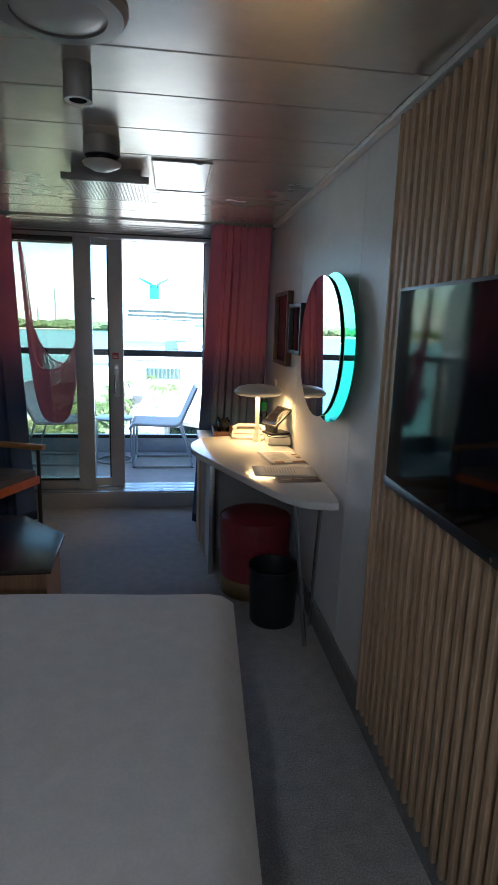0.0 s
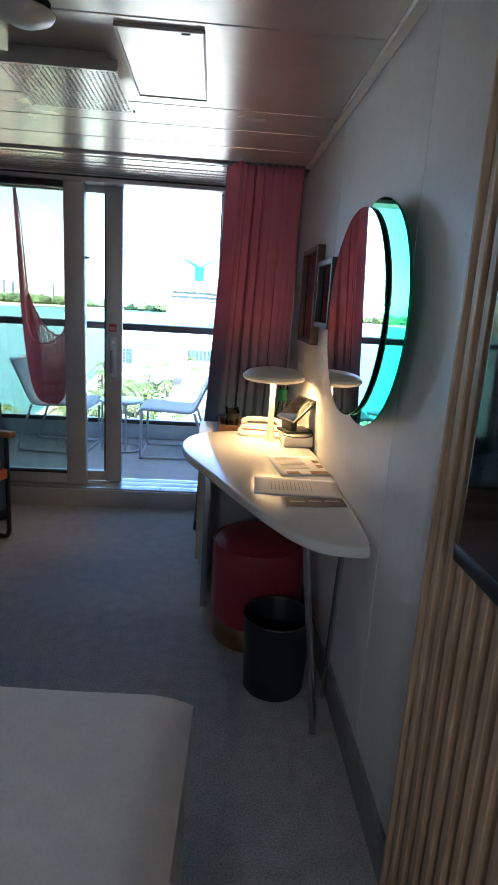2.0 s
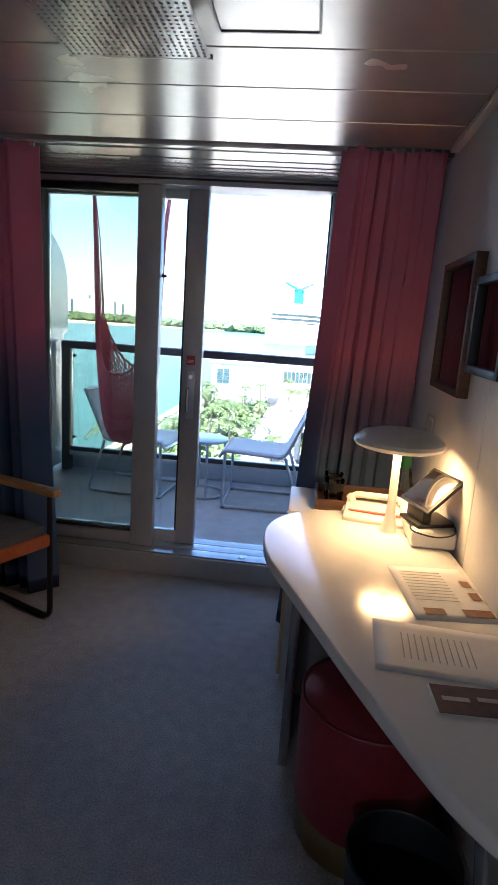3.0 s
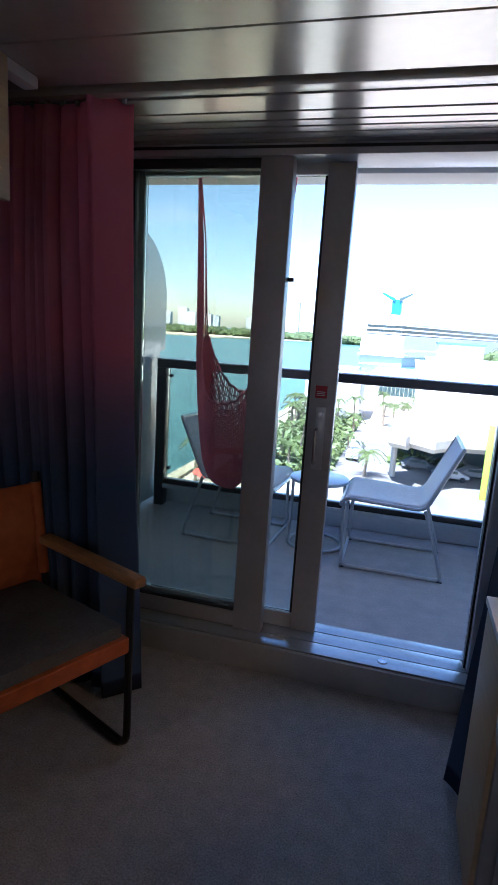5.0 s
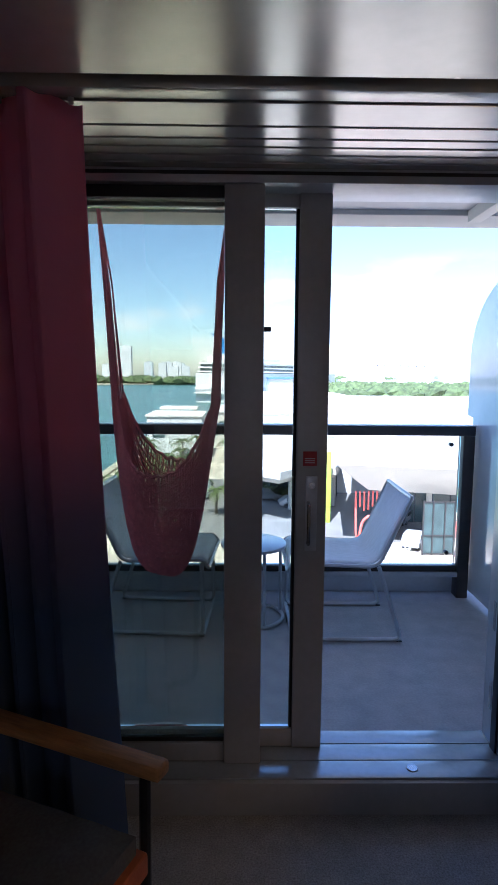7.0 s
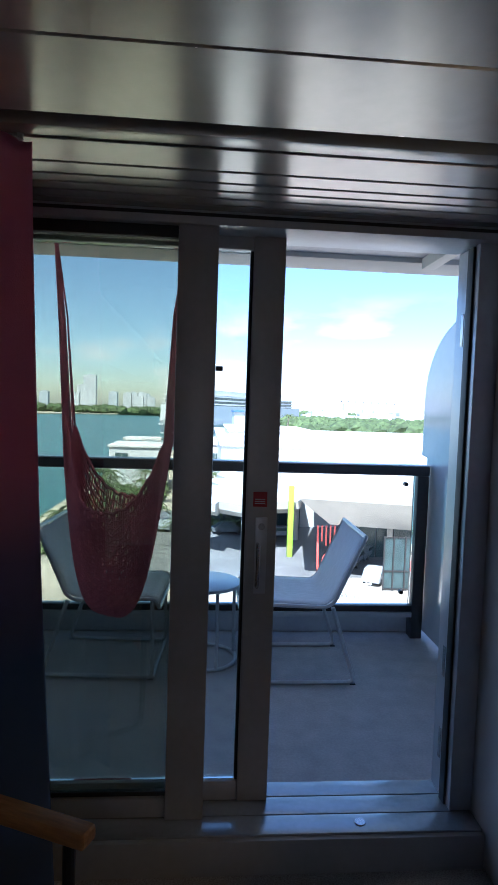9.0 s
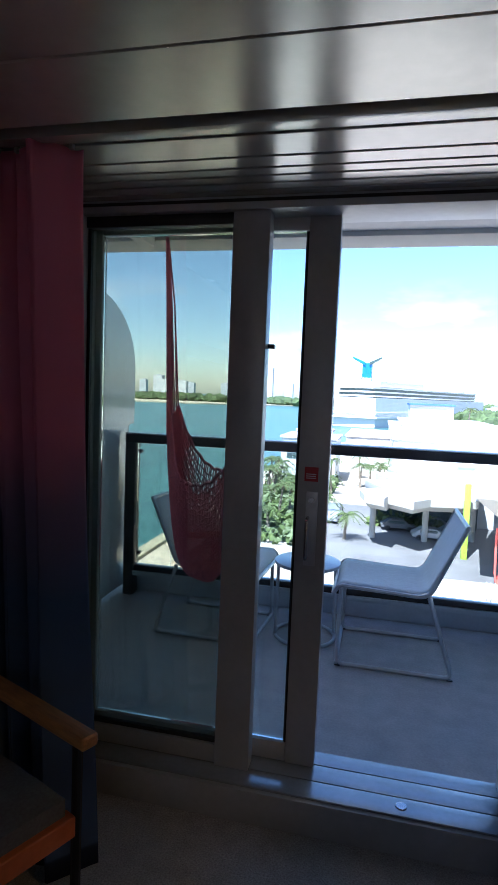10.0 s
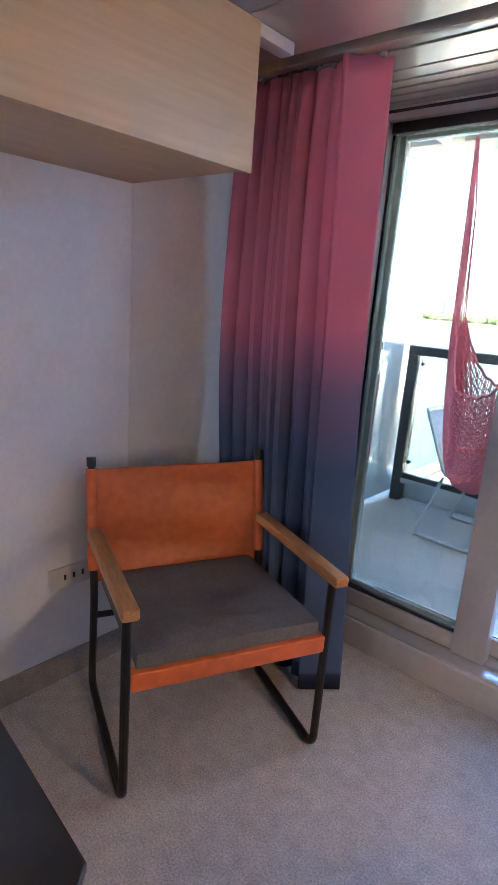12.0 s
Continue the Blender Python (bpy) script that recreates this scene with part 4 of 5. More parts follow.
part("reflector", lathe(B(), [(0, -0.06), (0.024, -0.066), (0.0315, -0.099), (0.0315, -0.055), (0, -0.055)], 32), M_BLACK, spot)
smoke = thing("smoke_detector", "grey smoke detector with a pale domed cap", "smoke detector", pose(-0.275, 2.80, ZC) @ Matrix.Scale(1.2, 4))
part("base", lathe(B(), [(0.052, -0.05), (0.055, -0.045), (0.055, 0.0), (0, 0.0), (0, -0.05)], 32), M_FIXT, smoke)
part("gap", lathe(B(), [(0, -0.066), (0.04, -0.066), (0.04, -0.051), (0, -0.051)], 24), M_BLACK, smoke)
part("cap", lathe(B(), [(0, -0.094), (0.03, -0.090), (0.055, -0.078), (0.06, -0.070), (0.056, -0.067), (0, -0.067)], 36), M_OPAL, smoke)
vent = thing("ceiling_vent", "square perforated metal air vent plate", "vent")
vb = B()
vx0, vx1, vy0, vy1, vz = -0.485, -0.125, 3.19, 3.57, 2.045
N = 22
st_x, st_y = (vx1 - vx0) / N, (vy1 - vy0) / N
for i in range(N + 1):
    xx = vx0 + i * st_x
    box(vb, xx - 0.0045, xx + 0.0045, vy0, vy1, vz, vz + 0.003)
for j in range(N + 1):
    yy = vy0 + j * st_y
    box(vb, vx0, vx1, yy - 0.0045, yy + 0.0045, vz + 0.0004, vz + 0.0034)
tagged(part("perforated_plate", vb, M_SLATMETAL, vent), kind="stuff")
part("duct", box(B(), vx0 + 0.03, vx1 - 0.03, vy0 + 0.03, vy1 - 0.03, vz + 0.012, ZC, 0.003), M_FIXT, vent)
part("flange", box(B(), vx0 - 0.008, vx1 + 0.008, vy0 - 0.012, vy0 - 0.005, vz, vz + 0.03, 0.002), M_FIXT, vent)
part("flange", box(B(), vx0 - 0.008, vx1 + 0.008, vy1 + 0.005, vy1 + 0.012, vz, vz + 0.012, 0.002), M_FIXT, vent)
hatch = thing("access_hatch", "square ceiling access hatch with thin dark edges", "hatch")
part("panel", box(B(), -0.095, 0.145, 3.02, 3.56, ZC - 0.006, ZC - 0.0005), M_CEIL, hatch)
for a in ((-0.102, -0.096, 3.014, 3.566), (0.146, 0.152, 3.014, 3.566), (-0.0955, 0.1455, 3.013, 3.019), (-0.0955, 0.1455, 3.561, 3.567)):
    part("edge", box(B(), *a, ZC - 0.009, ZC - 0.0008), M_FIXT, hatch)
part("catch", box(B(), 0.085, 0.11, 3.03, 3.037, ZC - 0.009, ZC - 0.0062), M_BLACK, hatch)

# unseen lamp over the entrance, behind the walker, added to brighten the cabin
hall = thing("entrance_light", "unseen round ceiling light added over the entrance as fill", "ceiling light", pose(-0.45, -1.25, ZC))
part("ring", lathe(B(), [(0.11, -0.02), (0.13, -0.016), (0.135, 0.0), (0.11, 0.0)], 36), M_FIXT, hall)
part("cover", lathe(B(), [(0, -0.014), (0.109, -0.012), (0.109, -0.001), (0, -0.001)], 36), glow("hall_fill_cover", (1.0, 0.86, 0.7), 2.0), hall)
# place and energy tuned as fill; a warm ceiling glow suggests some lamp
hall_fill = new("hall_fill", bpy.data.lights.new("hall_fill", "AREA"))
hall_fill.data.shape = "DISK"
hall_fill.data.size = 0.2
hall_fill.data.energy = 0.9
hall_fill.data.color = (1.0, 0.95, 0.90)
hall_fill.matrix_world = pose(-0.45, -1.25, ZC - 0.018)

# ---- balcony furniture ----


def sling_chair(m, label):
    """A steel sled chair with a mesh sling; it faces -x, 0.60 long and 0.50 wide."""
    t = thing("balcony_chair", label, "chair", m, "balcony chairs")
    for y in (-0.25, 0.25):
        part("sled_frame", tube(B(), rounded([(-0.29, y, 0.43), (-0.30, y, 0.012), (0.30, y, 0.012), (0.165, y, 0.425)], 0.045), 0.0115, 8), M_STEELW, t)
        part("seat_rail", tube(B(), rounded([(-0.33, y, 0.40), (-0.30, y, 0.445), (0.16, y, 0.425), (0.33, y, 0.81)], 0.06), 0.012, 8), M_STEELW, t)
    part("back_bar", tube(B(), [(0.33, -0.25, 0.81), (0.33, 0.25, 0.81)], 0.012, 8), M_STEELW, t)
    part("front_bar", tube(B(), [(-0.33, -0.25, 0.40), (-0.33, 0.25, 0.40)], 0.012, 8), M_STEELW, t)
    part("cross_bar", tube(B(), [(-0.30, -0.25, 0.012), (-0.30, 0.25, 0.012)], 0.010, 8), M_STEELW, t)
    bm = B()
    prof = rounded([(-0.325, 0, 0.41), (-0.295, 0, 0.449), (0.155, 0, 0.43), (0.325, 0, 0.80)], 0.06)
    rows = [[bm.verts.new((p.x + 0.002, -0.24 + 0.48 * j / 8, p.z + 0.004 - 0.008 * math.sin(math.pi * j / 8))) for j in range(9)] for p in prof]
    for a, b in zip(rows, rows[1:]):
        for j in range(8):
            bm.faces.new((a[j], a[j + 1], b[j + 1], b[j]))
    s = part("sling", bm, M_MESH, t, "pale woven mesh sling")
    k = s.modifiers.new("thick", "SOLIDIFY")
    k.thickness = 0.004
    for x in (-0.29, 0.29):
        for y in (-0.25, 0.25):
            part("glide", box(B(), x - 0.015, x + 0.015, y - 0.009, y + 0.009, 0.0, 0.0045), M_BLACK, t)
    return t


sling_chair(pose(-0.092, 6.39, 0), "pale steel balcony chair with woven mesh seat")
sling_chair(pose(-1.17, 6.47, 0, 0, 0, 176), "pale steel balcony chair standing behind the hammock")

bt = thing("side_table", "small round steel side table with ring base", "table", pose(-0.605, 6.46, 0))
part("top", lathe(B(), [(0, 0.445), (0.185, 0.445), (0.195, 0.449), (0.195, 0.466), (0.185, 0.470), (0, 0.466)], 40), M_STEELW, bt, "round pale metal top")
for a in (20, 110, 200, 290):
    ca, sa = math.cos(radians(a)), math.sin(radians(a))
    part("leg", tube(B(), [(0.175 * ca, 0.175 * sa, 0.444), (0.18 * ca, 0.18 * sa, 0.02)], 0.010, 8), M_STEELW, bt)
part("base_ring", tube(B(), [(0.18 * math.cos(a * math.pi / 20), 0.18 * math.sin(a * math.pi / 20), 0.0105) for a in range(40)], 0.0105, 8, True), M_STEELW, bt)

# hammock chair: two rope bundles and a knitted cotton seat
ham = thing("hammock_chair", "pink crocheted hammock chair hanging from the soffit", "hammock")
HL, HR = Vector((-1.39, 6.03, 2.438)), Vector((-0.72, 5.64, 2.438))
SL, SR = Vector((-1.285, 5.90, 1.42)), Vector((-0.89, 5.66, 1.42))
mid = Vector((-1.025, 5.76, 0))
ax = (HR - HL)
ax.z = 0
ax.normalize()
out = Vector((-ax.y, ax.x, 0))
rnd = random.Random(2)


def cloth_point(u, v):
    """u: along the seat from one bundle to the other; v: 0 at the near rim, 1 at the far rim."""
    s = u * 2 - 1
    half = 0.285
    near_dip, far_dip, belly = 1.01, 1.05, 0.54
    edge = near_dip + (far_dip - near_dip) * v
    arch = abs(s) ** 3.0
    sag = math.sin(math.pi * v)
    rim = edge + (1.40 - edge) * arch
    low = belly + (1.36 - belly) * abs(s) ** 3.6
    z = rim + (low - rim) * sag ** 0.8
    width = 0.02 + 0.15 * (1 - abs(s) ** 1.6)
    d = (v - 0.5) * 2 * width * 0.75 - 0.05 * sag
    span = half
    p = mid + ax * (s * span) + out * d
    p.z = z
    return p


for i in range(1, 58):
    u = i / 58
    if 0.02 < u < 0.98:
        pts = [cloth_point(u, k / 22) for k in range(23)]
        pts = [p + Vector((rnd.uniform(-1, 1), rnd.uniform(-1, 1), rnd.uniform(-1, 1))) * 0.003 for p in pts]
        part("knit_strand", tube(B(), pts, 0.0034, 5), M_ROPE, ham)
for j in range(0, 67):
    v = j / 66
    pts = [cloth_point(0.015 + 0.97 * k / 40, v) + Vector((0, 0, 0.006 * math.sin(k * 1.7 + j * 2.1))) for k in range(41)]
    part("knit_row", tube(B(), pts, 0.008 if j in (0, 66) else 0.0048, 5), M_ROPE, ham)
for top, end, s in ((HL, SL, 0.0), (HR, SR, 1.0)):
    for k in range(18):
        v = k / 17
        goal = cloth_point(0.015 if s == 0 else 0.985, v)
        inner = top.lerp(goal, 0.5) + Vector((rnd.uniform(-1, 1) * 0.008, rnd.uniform(-1, 1) * 0.008, 0)) - ax * (0.012 if s else -0.012)
        part("cord", tube(B(), [top + Vector((rnd.uniform(-1, 1) * 0.006, 0, -0.10)), inner, goal], 0.0042, 5), M_ROPE, ham)
    part("binding", tube(B(), [top, top + Vector((0, 0, -0.06)), top + Vector((0, 0, -0.14))], [0.012, 0.018, 0.014], 8), M_REDP, ham, "red whipped rope end")

# ---- outdoors ----
G, SEA = -15.0, -16.6
setting("water", prism(B(), [(-4000, 6.95), (4000, 6.95), (4000, 4500), (-4000, 4500)], SEA - 1, SEA), M_WATER, "blue-green bay water with small ripples", "water")
setting("quay", prism(B(), [(-23, 9), (90, 9), (240, 330), (60, 330), (-16, 210), (-23, 150)], SEA + 0.01, G), M_QUAY, "sunlit concrete quay beside the bay", "ground")
setting("quay_edge", box(B(), -23.6, -22.2, 9, 150, G - 1, G + 0.35, 0.05), M_SAND, "pale kerb along the edge of the quay", "kerb")
setting("road", box(B(), -8, 60, 58, 92, G + 0.004, G + 0.02), M_ROAD, "grey asphalt yard below the terminal roofs", "road")
setting("lawn", box(B(), -20, -7.5, 66, 118, G + 0.004, G + 0.05), M_TREE, "strip of green planting beside the quay", "ground")


def crystal_roof(name, label, outline, z_top, fascia, taper, base_z):
    """A folded white canopy: sharp plan, upright fascia, underside drawn in towards the middle."""
    t = thing(name, label, "canopy")
    cx = sum(p[0] for p in outline) / len(outline)
    cy = sum(p[1] for p in outline) / len(outline)
    part("roof", prism(B(), outline, z_top - 0.05, z_top), M_ROOF, t)
    bm = B()
    a = [bm.verts.new((x, y, z_top - 0.06)) for x, y in outline]
    b = [bm.verts.new((x + (cx - x) * 0.01, y + (cy - y) * 0.01, z_top - fascia)) for x, y in outline]
    c = [bm.verts.new((x + (cx - x) * taper, y + (cy - y) * taper, base_z)) for x, y in outline]
    n = len(outline)
    for p, q in ((a, b), (b, c)):
        for i in range(n):
            bm.faces.new((p[i], p[(i + 1) % n], q[(i + 1) % n], q[i]))
    bm.faces.new(c)
    bmesh.ops.recalc_face_normals(bm, faces=bm.faces)
    part("soffit", bm, M_STUCCO, t)
    return t


zig = [(-1.5, 66), (0.6, 64.5), (1.0, 66.5), (3.6, 64.0), (5.5, 66.5), (10.5, 67.5), (13, 78), (12, 96), (3, 98), (1.2, 92), (2.8, 87), (-0.6, 86), (1.4, 80), (-1.8, 78), (0.4, 72), (-2.2, 70)]
c1 = crystal_roof("terminal_canopy", "white folded canopy roof with a zigzag edge", zig, -9.0, 0.9, 0.12, -10.6)
for x, y in ((-0.5, 71.5), (5.5, 72), (11, 74)):
    part("column", tube(B(), [(x, y, -10.5), (x, y, G)], 0.35, 12), M_STUCCO, c1)
part("glazed_wall", box(B(), -0.3, 12.5, 80, 80.4, G, -10.7), M_DARKGL_SHADE, c1, "dark glazed wall under the canopy")
c2 = crystal_roof("terminal_canopy", "large white canopy with a tapering underside", [(8.0, 55.5), (20, 52), (38, 56), (40, 78), (14, 80), (9.5, 66)], -5.6, 1.2, 0.28, -9.7)
for x, y in ((14.2, 62), (18.5, 60), (22, 60)):
    part("column", tube(B(), [(x, y, -9.6), (x, y, G)], 0.28, 10), M_STUCCO, c2)
for i in range(9):
    part("glazed_bay", box(B(), 15 + i * 2.0, 16.85 + i * 2.0, 66, 66.2, G, -9.7), M_DARKGL_SHADE, c2)
lime = thing("lime_column", "tall lime green slanted column at the terminal", "column")
part("shaft", box(B(), 8.75, 9.35, 65.5, 66.1, G, -7.0, 0.05), M_LIME, lime)
red = thing("coral_sculpture", "coral red steel sculpture of branching bars", "sculpture")
for k in range(6):
    part("bar", tube(B(), [(10.6 + 0.42 * k, 58, -9.8), (10.6 + 0.42 * k, 58, -11.6 + 0.25 * math.sin(k * 2))], 0.09, 6), M_CORAL, red)
part("branch", tube(B(), rounded([(13.2, 58, -10.8), (13.0, 58, -11.9), (11.3, 58, -12.6), (11.0, 58, G)], 0.8), 0.14, 8), M_CORAL, red)
part("branch", tube(B(), [(10.6, 58, -10.5), (10.7, 58, -14.0), (10.9, 58, G)], 0.11, 8), M_CORAL, red)

gs_w = thing("glass_screen", "dark framed glass screen standing under the terminal canopy", "glass screen")
for x in (16.0, 16.9, 18.0, 18.9):
    part("mullion", box(B(), x, x + 0.12, 54.0, 54.15, G + 0.02, -9.9), M_RAIL, gs_w)
for z in (-14.9, -13.2, -10.05):
    part("transom", box(B(), 16.121, 18.899, 54.03, 54.12, z, z + 0.1), M_RAIL, gs_w)
part("pane", box(B(), 16.121, 18.899, 54.125, 54.14, -14.79, -10.06), M_DARKGL_SHADE, gs_w, "dark glass")

fen = thing("yard_fence", "white picket fence panels along the yard", "fence")
for k in range(16):
    part("picket", box(B(), 9.0 + k * 0.33, 9.09 + k * 0.33, 52.6 - k * 0.1, 52.7 - k * 0.1, G, G + 1.7), M_SHIPW, fen)
part("fence_rail", box(B(), 9.0, 14.1, 51.0, 51.06, G + 1.5, G + 1.6), M_SHIPW, fen)


def block(name, label, x0, x1, y0, y1, top, wall_mat, bays, rows, base=G):
    """A flat-roofed building with parapet and recessed window bays in the face towards the bay."""
    t = thing(name, label, "building")
    part("wall", box(B(), x0, x1, y0, y1, base, top - 0.4), wall_mat, t)
    part("roof", box(B(), x0 - 0.3, x1 + 0.3, y0 - 0.3, y1 + 0.3, top - 0.39, top, 0.05), M_ROOF, t)
    for r in range(rows):
        for k in range(bays):
            w = (x1 - x0) / bays
            h = (top - base - 1.5) / max(rows, 1)
            part("window", box(B(), x0 + w * (k + 0.18), x0 + w * (k + 0.82), y0 - 0.06, y0 + 0.3, base + 1 + h * (r + 0.25), base + 1 + h * (r + 0.8)), M_DARKGL_SHADE, t)
    return t


wh = block("harbour_office", "white block building with one square window", -18.7, -8.2, 112, 125, -6.3, M_SHIPW, 0, 0)
for i in range(2):
    for j in range(4):
        part("window", box(B(), -17.6 + 1.25 * i, -16.45 + 1.25 * i, 111.9, 112.2, -10.6 + 0.72 * j, -9.95 + 0.72 * j), M_DARKGL_SHADE, wh)
part("panel_joint", box(B(), -12.1, -12.0, 111.95, 112.1, G, -6.8), M_STUCCO, wh)
o2 = block("terminal_hall", "long white terminal hall with a window band", -7.5, 4, 132, 160, -6.8, M_STUCCO, 0, 0)
for i in range(10):
    part("window", box(B(), -5.6 + 0.9 * i, -4.8 + 0.9 * i, 131.9, 132.2, -11.4, -9.0), M_DARKGL_SHADE, o2)
block("terminal_roof_block", "broad flat white terminal roof", 2, 120, 98, 172, -4.6, M_SHIPW, 14, 0)
block("terminal_roof_block", "white upper roof block of the terminal", 4, 22, 120, 150, -2.9, M_SHIPW, 0, 0)
block("terminal_roof_block", "low white roof block beside the canopies", 10, 90, 82, 97.5, -6.6, M_SHIPW, 0, 0)
bl = block("harbour_shed", "long shed with a plain blue roof", 12, 30, 262, 285, -0.6, M_SHIPW, 0, 0)
part("blue_sheet", box(B(), 11.5, 30.5, 261, 286, -0.58, 0.2), M_BLUEROOF, bl, "blue roof sheeting")
gz = thing("white_pavilion", "open white frame pavilion on the quay", "pavilion")
for x in (-21, -17, -13):
    for y in (150, 156):
        part("post", box(B(), x, x + 0.5, y, y + 0.5, G, -7.6), M_SHIPW, gz)
part("roof", box(B(), -21.5, -12.0, 149.5, 157, -7.6, -7.0), M_ROOF, gz)

# the ship that lies further along the quay
ship = thing("cruise_ship", "white cruise ship with stacked decks and blue winged funnel", "ship")
part("hull", prism(B(), [(-30, 372), (-4, 366), (90, 560), (70, 575), (-26, 400)], SEA, 2.0), M_SHIPW, ship)
for k in range(8):
    z = -12.5 + 2.7 * k
    i0 = 0.35 * k
    part("deck", prism(B(), [(-31 + i0, 369.0 + 2 * k), (-3 - 1.2 * i0, 363.5 + 2 * k), (80, 540), (66, 556), (-27 + i0, 398)], z + 1.6, z + 2.6), M_SHIPW, ship)
    if k > 2:
        # dark prism puts the shade between the decks into the colour
        part("deck_shade", prism(B(), [(-30 + i0, 370.5 + 2 * k), (-4 - 1.2 * i0, 365 + 2 * k), (79, 540), (67, 556), (-26 + i0, 398)], z, z + 1.6), M_DARKGL_SHADE, ship, "dark band coloured as the shade of a balcony deck")
part("top_house", prism(B(), [(-24, 395), (-2, 391), (30, 455), (18, 462)], 9.4, 13.0), M_SHIPW, ship)
for k in range(14):
    part("deck_fitting", box(B(), -22 + 3.2 * k, -21 + 3.2 * k, 402 + 5 * k, 403 + 5 * k, 13.0, 14.2 + 1.6 * ((k * 5) % 3)), M_SHIPW, ship)
fn = part("funnel", prism(B(), [(-14.5, 405), (-8.5, 405), (-8.0, 414), (-15, 414)], 13.0, 25.5), M_BLUE, ship, "blue funnel")
part("funnel_band", box(B(), -14.6, -8.4, 404.6, 404.9, 13.5, 15.5), M_SHIPW, fn)
for sx, tipx in ((-1, -21.5), (1, -2.0)):
    bmw = B()
    base_x = -11.5 + sx * 1.5
    vs = [bmw.verts.new(p) for p in ((base_x, 404, 24.0), (base_x, 412, 24.0), (base_x, 412, 26.2), (base_x, 404, 26.2), (tipx, 405, 28.8), (tipx, 410, 28.8), (tipx, 410, 29.8), (tipx, 405, 29.8))]
    for q in ((0, 1, 2, 3), (4, 7, 6, 5), (0, 4, 5, 1), (1, 5, 6, 2), (2, 6, 7, 3), (3, 7, 4, 0)):
        bmw.faces.new([vs[i] for i in q])
    part("funnel_wing", bmw, M_BLUE if sx < 0 else M_DARKGL_SHADE, fn)

# far shores
rnd = random.Random(11)


def far_trees(name, label, n, place, size):
    """A band of woods as many uneven leafy clumps."""
    verts, faces = [], []
    for _ in range(n):
        x, y, z0 = place(rnd)
        s = size * rnd.uniform(0.6, 1.5)
        base = len(verts)
        k = 7
        for lev, (rr, zz) in enumerate(((0.55, 0.0), (1.0, 0.35), (0.8, 0.75), (0.35, 1.0))):
            for a in range(k):
                j = rnd.uniform(0.7, 1.25)
                verts.append((x + s * rr * j * math.cos(6.283 * a / k), y + s * rr * j * math.sin(6.283 * a / k), z0 + s * 1.1 * zz * rnd.uniform(0.85, 1.15)))
        for lev in range(3):
            for a in range(k):
                b0 = base + lev * k
                faces.append((b0 + a, b0 + (a + 1) % k, b0 + k + (a + 1) % k, b0 + k + a))
        faces.append(tuple(base + 3 * k + a for a in range(k)))
    me = bpy.data.meshes.new(name)
    me.from_pydata(verts, [], faces)
    me.materials.append(M_TREE)
    return tagged(new(name, me), label, "trees", kind="stuff")


setting("far_shore", prism(B(), [(-1200, 900), (-420, 780), (-260, 800), (-120, 980), (0, 1150), (500, 1100), (900, 900), (1500, 1600), (-1500, 1900)], SEA - 0.5, SEA + 1.5), M_SAND, "low sandy shore across the bay", "ground")
setting("near_island", prism(B(), [(40, 322), (130, 300), (400, 330), (500, 640), (130, 660), (50, 420)], SEA - 0.5, G + 0.5), M_SAND, "wooded ground behind the terminal", "ground")
far_trees("far_woods", "dark green woods along the far shore", 900, lambda r: (lambda u: (-900 + 1300 * u, 830 + 130 * abs(math.sin(u * 4)) + (300 * max(0, u - 0.45)) + r.uniform(-15, 130), SEA + 1))(r.random()), 8.5)
far_trees("far_woods", "green mangrove woods behind the terminal roofs", 700, lambda r: (r.uniform(55, 260), r.uniform(330, 620), G), 6.0)

for k in range(46):
    az = radians(rnd.uniform(-32, 14))
    d = rnd.uniform(1500, 2300)
    h = rnd.choice((18, 22, 26, 30, 36, 48)) + rnd.uniform(0, 8)
    if k == 0:
        az, d, h = radians(-11.3), 1700, 78
    if k == 1:
        az, d, h = radians(-12.1), 1750, 50
    if -6 < math.degrees(az) < 7:
        h *= 0.7
    x, y, w = d * math.sin(az), d * math.cos(az), rnd.uniform(9, 20)
    tw = thing("far_tower", "pale high-rise tower across the bay", "building", None, "skyline towers")
    part("shaft", box(B(), x - w, x + w, y - 10, y + 10, SEA + 1, SEA + 18 + h), M_TOWER, tw)
    part("plant_room", box(B(), x - w * 0.4, x + w * 0.4, y - 5, y + 5, SEA + 18 + h, SEA + 21 + h), M_TOWER, tw)
for k in range(7):
    d = 1150 + 30 * k
    az = radians(13.6 + 0.75 * k)
    cx, cy = d * math.sin(az), d * math.cos(az)
    cr = thing("port_crane", "tall container crane far across the port", "crane", None, "port cranes")
    for dx in (-7, 7):
        part("leg", box(B(), cx + dx - 1, cx + dx + 1, cy - 1, cy + 1, SEA + 1, 22), M_STEEL_FAR, cr)
    part("girder", box(B(), cx - 20, cx + 22, cy - 1, cy + 1, 19, 22), M_STEEL_FAR, cr)
    part("boom", tube(B(), [(cx + 8, cy, 21), (cx + 12 + 3 * (k % 2), cy, 52)], 1.1, 6), M_STEEL_FAR, cr)
for k in range(26):
    x, y = rnd.uniform(120, 420), rnd.uniform(680, 900)
    w = rnd.uniform(8, 26)
    sb2 = thing("port_shed", "low pale port shed in the distance", "building", None, "port sheds")
    part("wall", box(B(), x - w, x + w, y - 8, y + 8, SEA, SEA + rnd.uniform(10, 19)), M_SHIPW if k % 3 else M_TOWER, sb2)


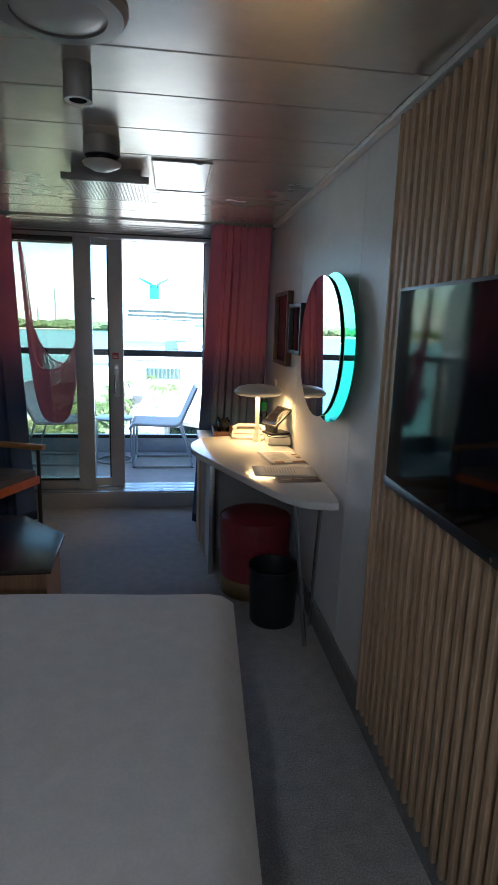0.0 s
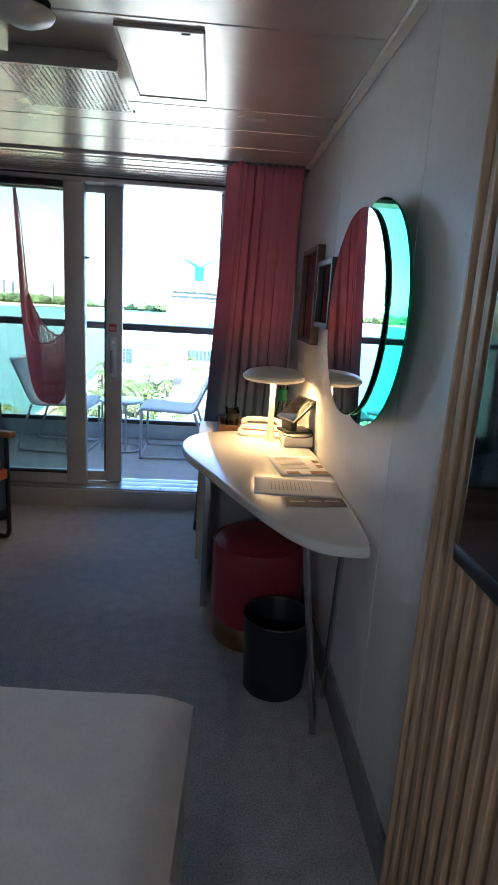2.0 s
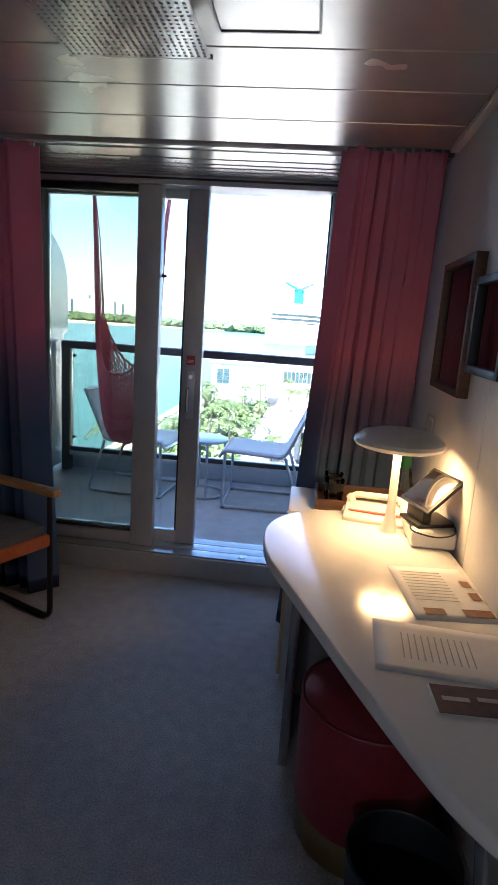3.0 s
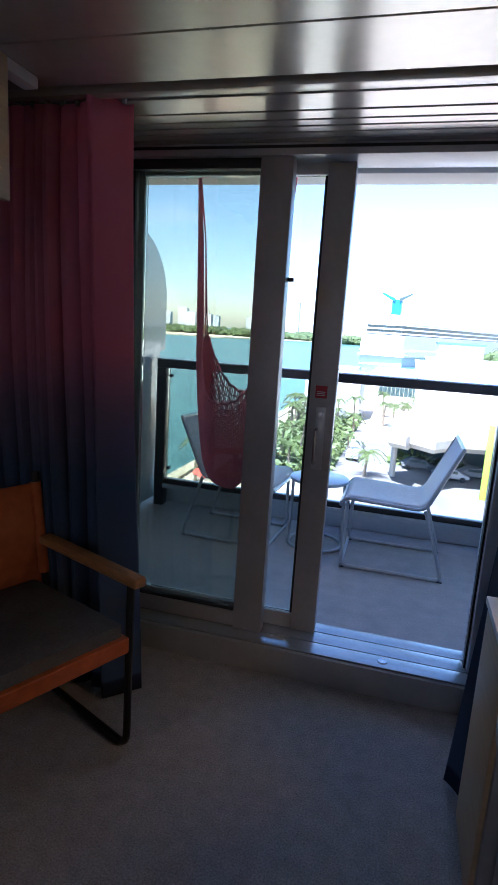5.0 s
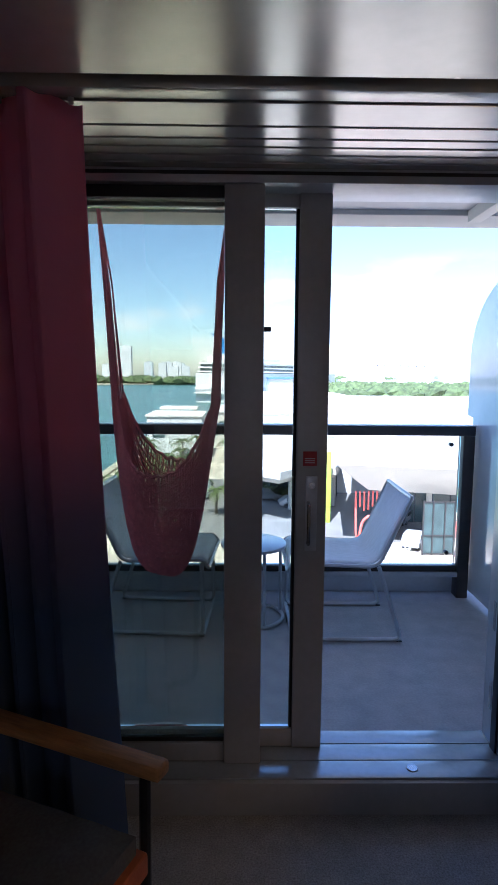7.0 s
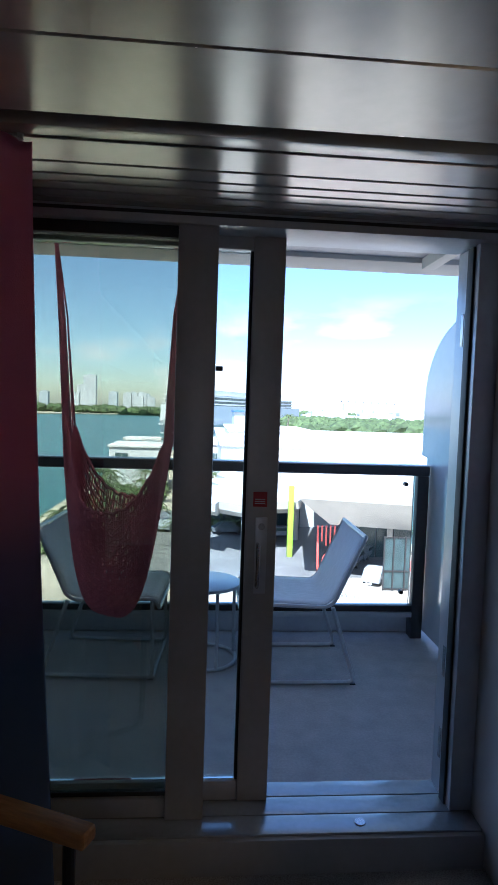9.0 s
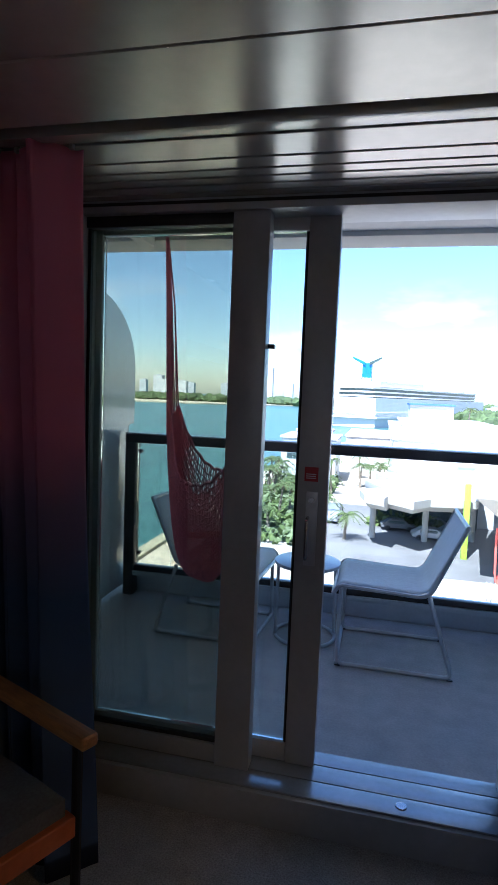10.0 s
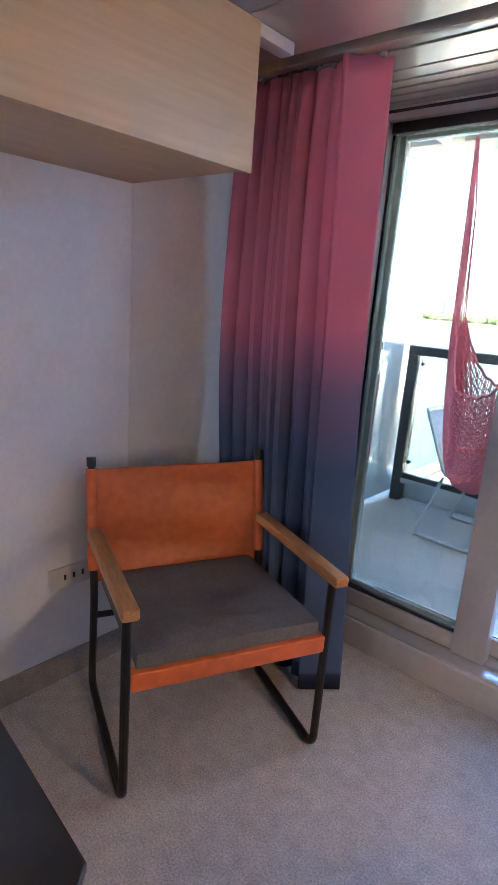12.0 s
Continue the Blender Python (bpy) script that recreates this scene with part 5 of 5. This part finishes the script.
def palm(m, label, h, seed, n=17, size=1.0):
    """A palm: bent ringed trunk and arching feathered fronds."""
    r = random.Random(seed)
    t = thing("palm_tree", label, "palm tree", m, "palms on the quay")
    bend = r.uniform(-0.5, 0.5)
    pts = [(bend * (k / 6) ** 2, 0.2 * bend * (k / 6), h * k / 6) for k in range(7)]
    part("trunk", tube(B(), pts, [0.22 - 0.02 * k for k in range(7)], 8), M_TRUNK, t)
    bm = B()
    top = Vector(pts[-1])
    for f in range(n):
        a = 6.283 * f / n + r.uniform(-0.2, 0.2)
        up = r.uniform(-0.15, 1.0)
        L = size * r.uniform(1.9, 2.7)
        d = Vector((math.cos(a), math.sin(a), 0))
        side = Vector((-d.y, d.x, 0))
        spine = []
        for k in range(9):
            s = k / 8
            spine.append(top + d * (L * s * (1 - 0.12 * s)) + Vector((0, 0, L * (up * s * 0.8 - (0.55 + 0.4 * up) * s * s))))
        for k in range(1, 9):
            for sg in (-1, 1):
                w = L * 0.24 * math.sin(math.pi * min(0.97, 0.12 + 0.85 * k / 8)) * r.uniform(0.8, 1.1)
                p = spine[k]
                q = spine[k - 1].lerp(p, 0.25)
                tipv = p + side * sg * w + d * 0.10 * L + Vector((0, 0, -0.35 * w))
                bm.faces.new([bm.verts.new(v) for v in (q, p, tipv)])
        tube(bm, spine, 0.02, 4)
    part("crown", bm, M_LEAF, t)
    return t


first = palm(pose(-9.0, 72, G), "tall palm with arching green fronds", 4.2, 1)
second = palm(pose(-12.5, 76, G), "palm with a full green crown", 5.0, 2)
third = palm(pose(-15.5, 70, G), "low palm with spreading green fronds", 3.0, 3)
for k in range(26):
    src = (first, second, third)[k % 3]
    copy_thing(src, pose(rnd.uniform(-19, -6.5) if k < 20 else rnd.uniform(-4, 3), rnd.uniform(64, 112) if k < 20 else rnd.uniform(100, 128), G, 0, 0, rnd.uniform(0, 360)) @ Matrix.Scale(1.0, 4))
copy_thing(second, pose(-20.5, 58, G, 0, 0, 40))
copy_thing(third, pose(-3.6, 69.5, G, 0, 0, 130))
copy_thing(first, pose(24, 175, -4.6, 0, 0, 130))


def shrub_patch(name, label, n, x0, x1, y0, y1, s):
    verts, faces = [], []
    for _ in range(n):
        c = Vector((rnd.uniform(x0, x1), rnd.uniform(y0, y1), G + abs(rnd.gauss(0, 0.5)) * s))
        d = Vector((rnd.gauss(0, 1), rnd.gauss(0, 1), rnd.gauss(0, 0.7))).normalized() * s * rnd.uniform(0.25, 0.6)
        e = d.orthogonal().normalized() * d.length * 0.5
        b = len(verts)
        verts += [tuple(c - d), tuple(c + e), tuple(c + d), tuple(c - e)]
        faces.append((b, b + 1, b + 2, b + 3))
    me = bpy.data.meshes.new(name)
    me.from_pydata(verts, [], faces)
    me.materials.append(M_LEAF)
    return tagged(new(name, me), label, "shrubs", kind="stuff")


shrub_patch("shrubs", "dense green shrubs beside the quay road", 2600, -20, -7.5, 64, 116, 1.3)
shrub_patch("shrubs", "hedge below the terminal canopy", 700, -1, 8, 78, 79.5, 1.2)


def parked_car(m, label, paint):
    t = thing("parked_car", label, "car", m, "cars in the yard")
    bm = B()
    prof = [(-2.1, 0.35), (2.1, 0.35), (2.15, 0.75), (1.3, 0.9), (0.7, 1.4), (-1.1, 1.42), (-1.8, 0.95), (-2.15, 0.85)]
    a = [bm.verts.new((x, -0.85, z)) for x, z in prof]
    b = [bm.verts.new((x, 0.85, z)) for x, z in prof]
    bm.faces.new(a)
    bm.faces.new(b[::-1])
    for i in range(len(prof)):
        bm.faces.new((a[i], b[i], b[(i + 1) % len(prof)], a[(i + 1) % len(prof)]))
    bmesh.ops.recalc_face_normals(bm, faces=bm.faces)
    bmesh.ops.bevel(bm, geom=list(bm.edges), offset=0.07, segments=2, affect="EDGES")
    part("body", bm, paint, t)
    for y in (-0.87, 0.86):
        part("side_glass", box(B(), -1.2, 0.75, y, y + 0.01, 0.95, 1.3), M_DARKGL_SHADE, t)
    for x in (-1.3, 1.35):
        for y in (-0.88, 0.68):
            part("wheel", tube(B(), [(x, y, 0.33), (x, y + 0.2, 0.33)], 0.33, 14), M_RUBBER, t)
    return t


c0 = parked_car(pose(7.2, 80, G + 0.02, 0, 0, 12), "silver car parked under the canopy", M_CAR)
for k, (x, y, r) in enumerate(((9.6, 83, 15), (12.2, 85, 14), (2.6, 77, 5), (-5.5, 79, 80), (-5.8, 84, 86), (14.5, 87, 10), (12.6, 57.5, 62), (14.2, 60.5, 60), (15.8, 63.5, 58), (17.6, 66.0, 60), (16.2, 57.0, 62), (9.4, 75.5, 8), (6.2, 73.2, 4))):
    copy_thing(c0, pose(x, y, G + 0.02, 0, 0, r))
mk = thing("market_tent", "pink square tent on the quay", "tent")
part("canopy", lathe(B(), [(1.6, 2.2), (1.2, 2.6), (0.05, 3.4), (0, 3.4), (0, 2.2)], 4, (-17.6, 53.5, G)), M_CORAL, mk)
for sx in (-1, 1):
    for sy in (-1, 1):
        part("pole", tube(B(), [(-17.6 + sx * 1.0, 53.5 + sy * 1.0, G), (-17.6 + sx * 1.0, 53.5 + sy * 1.0, G + 2.25)], 0.05, 6), M_SHIPW, mk)
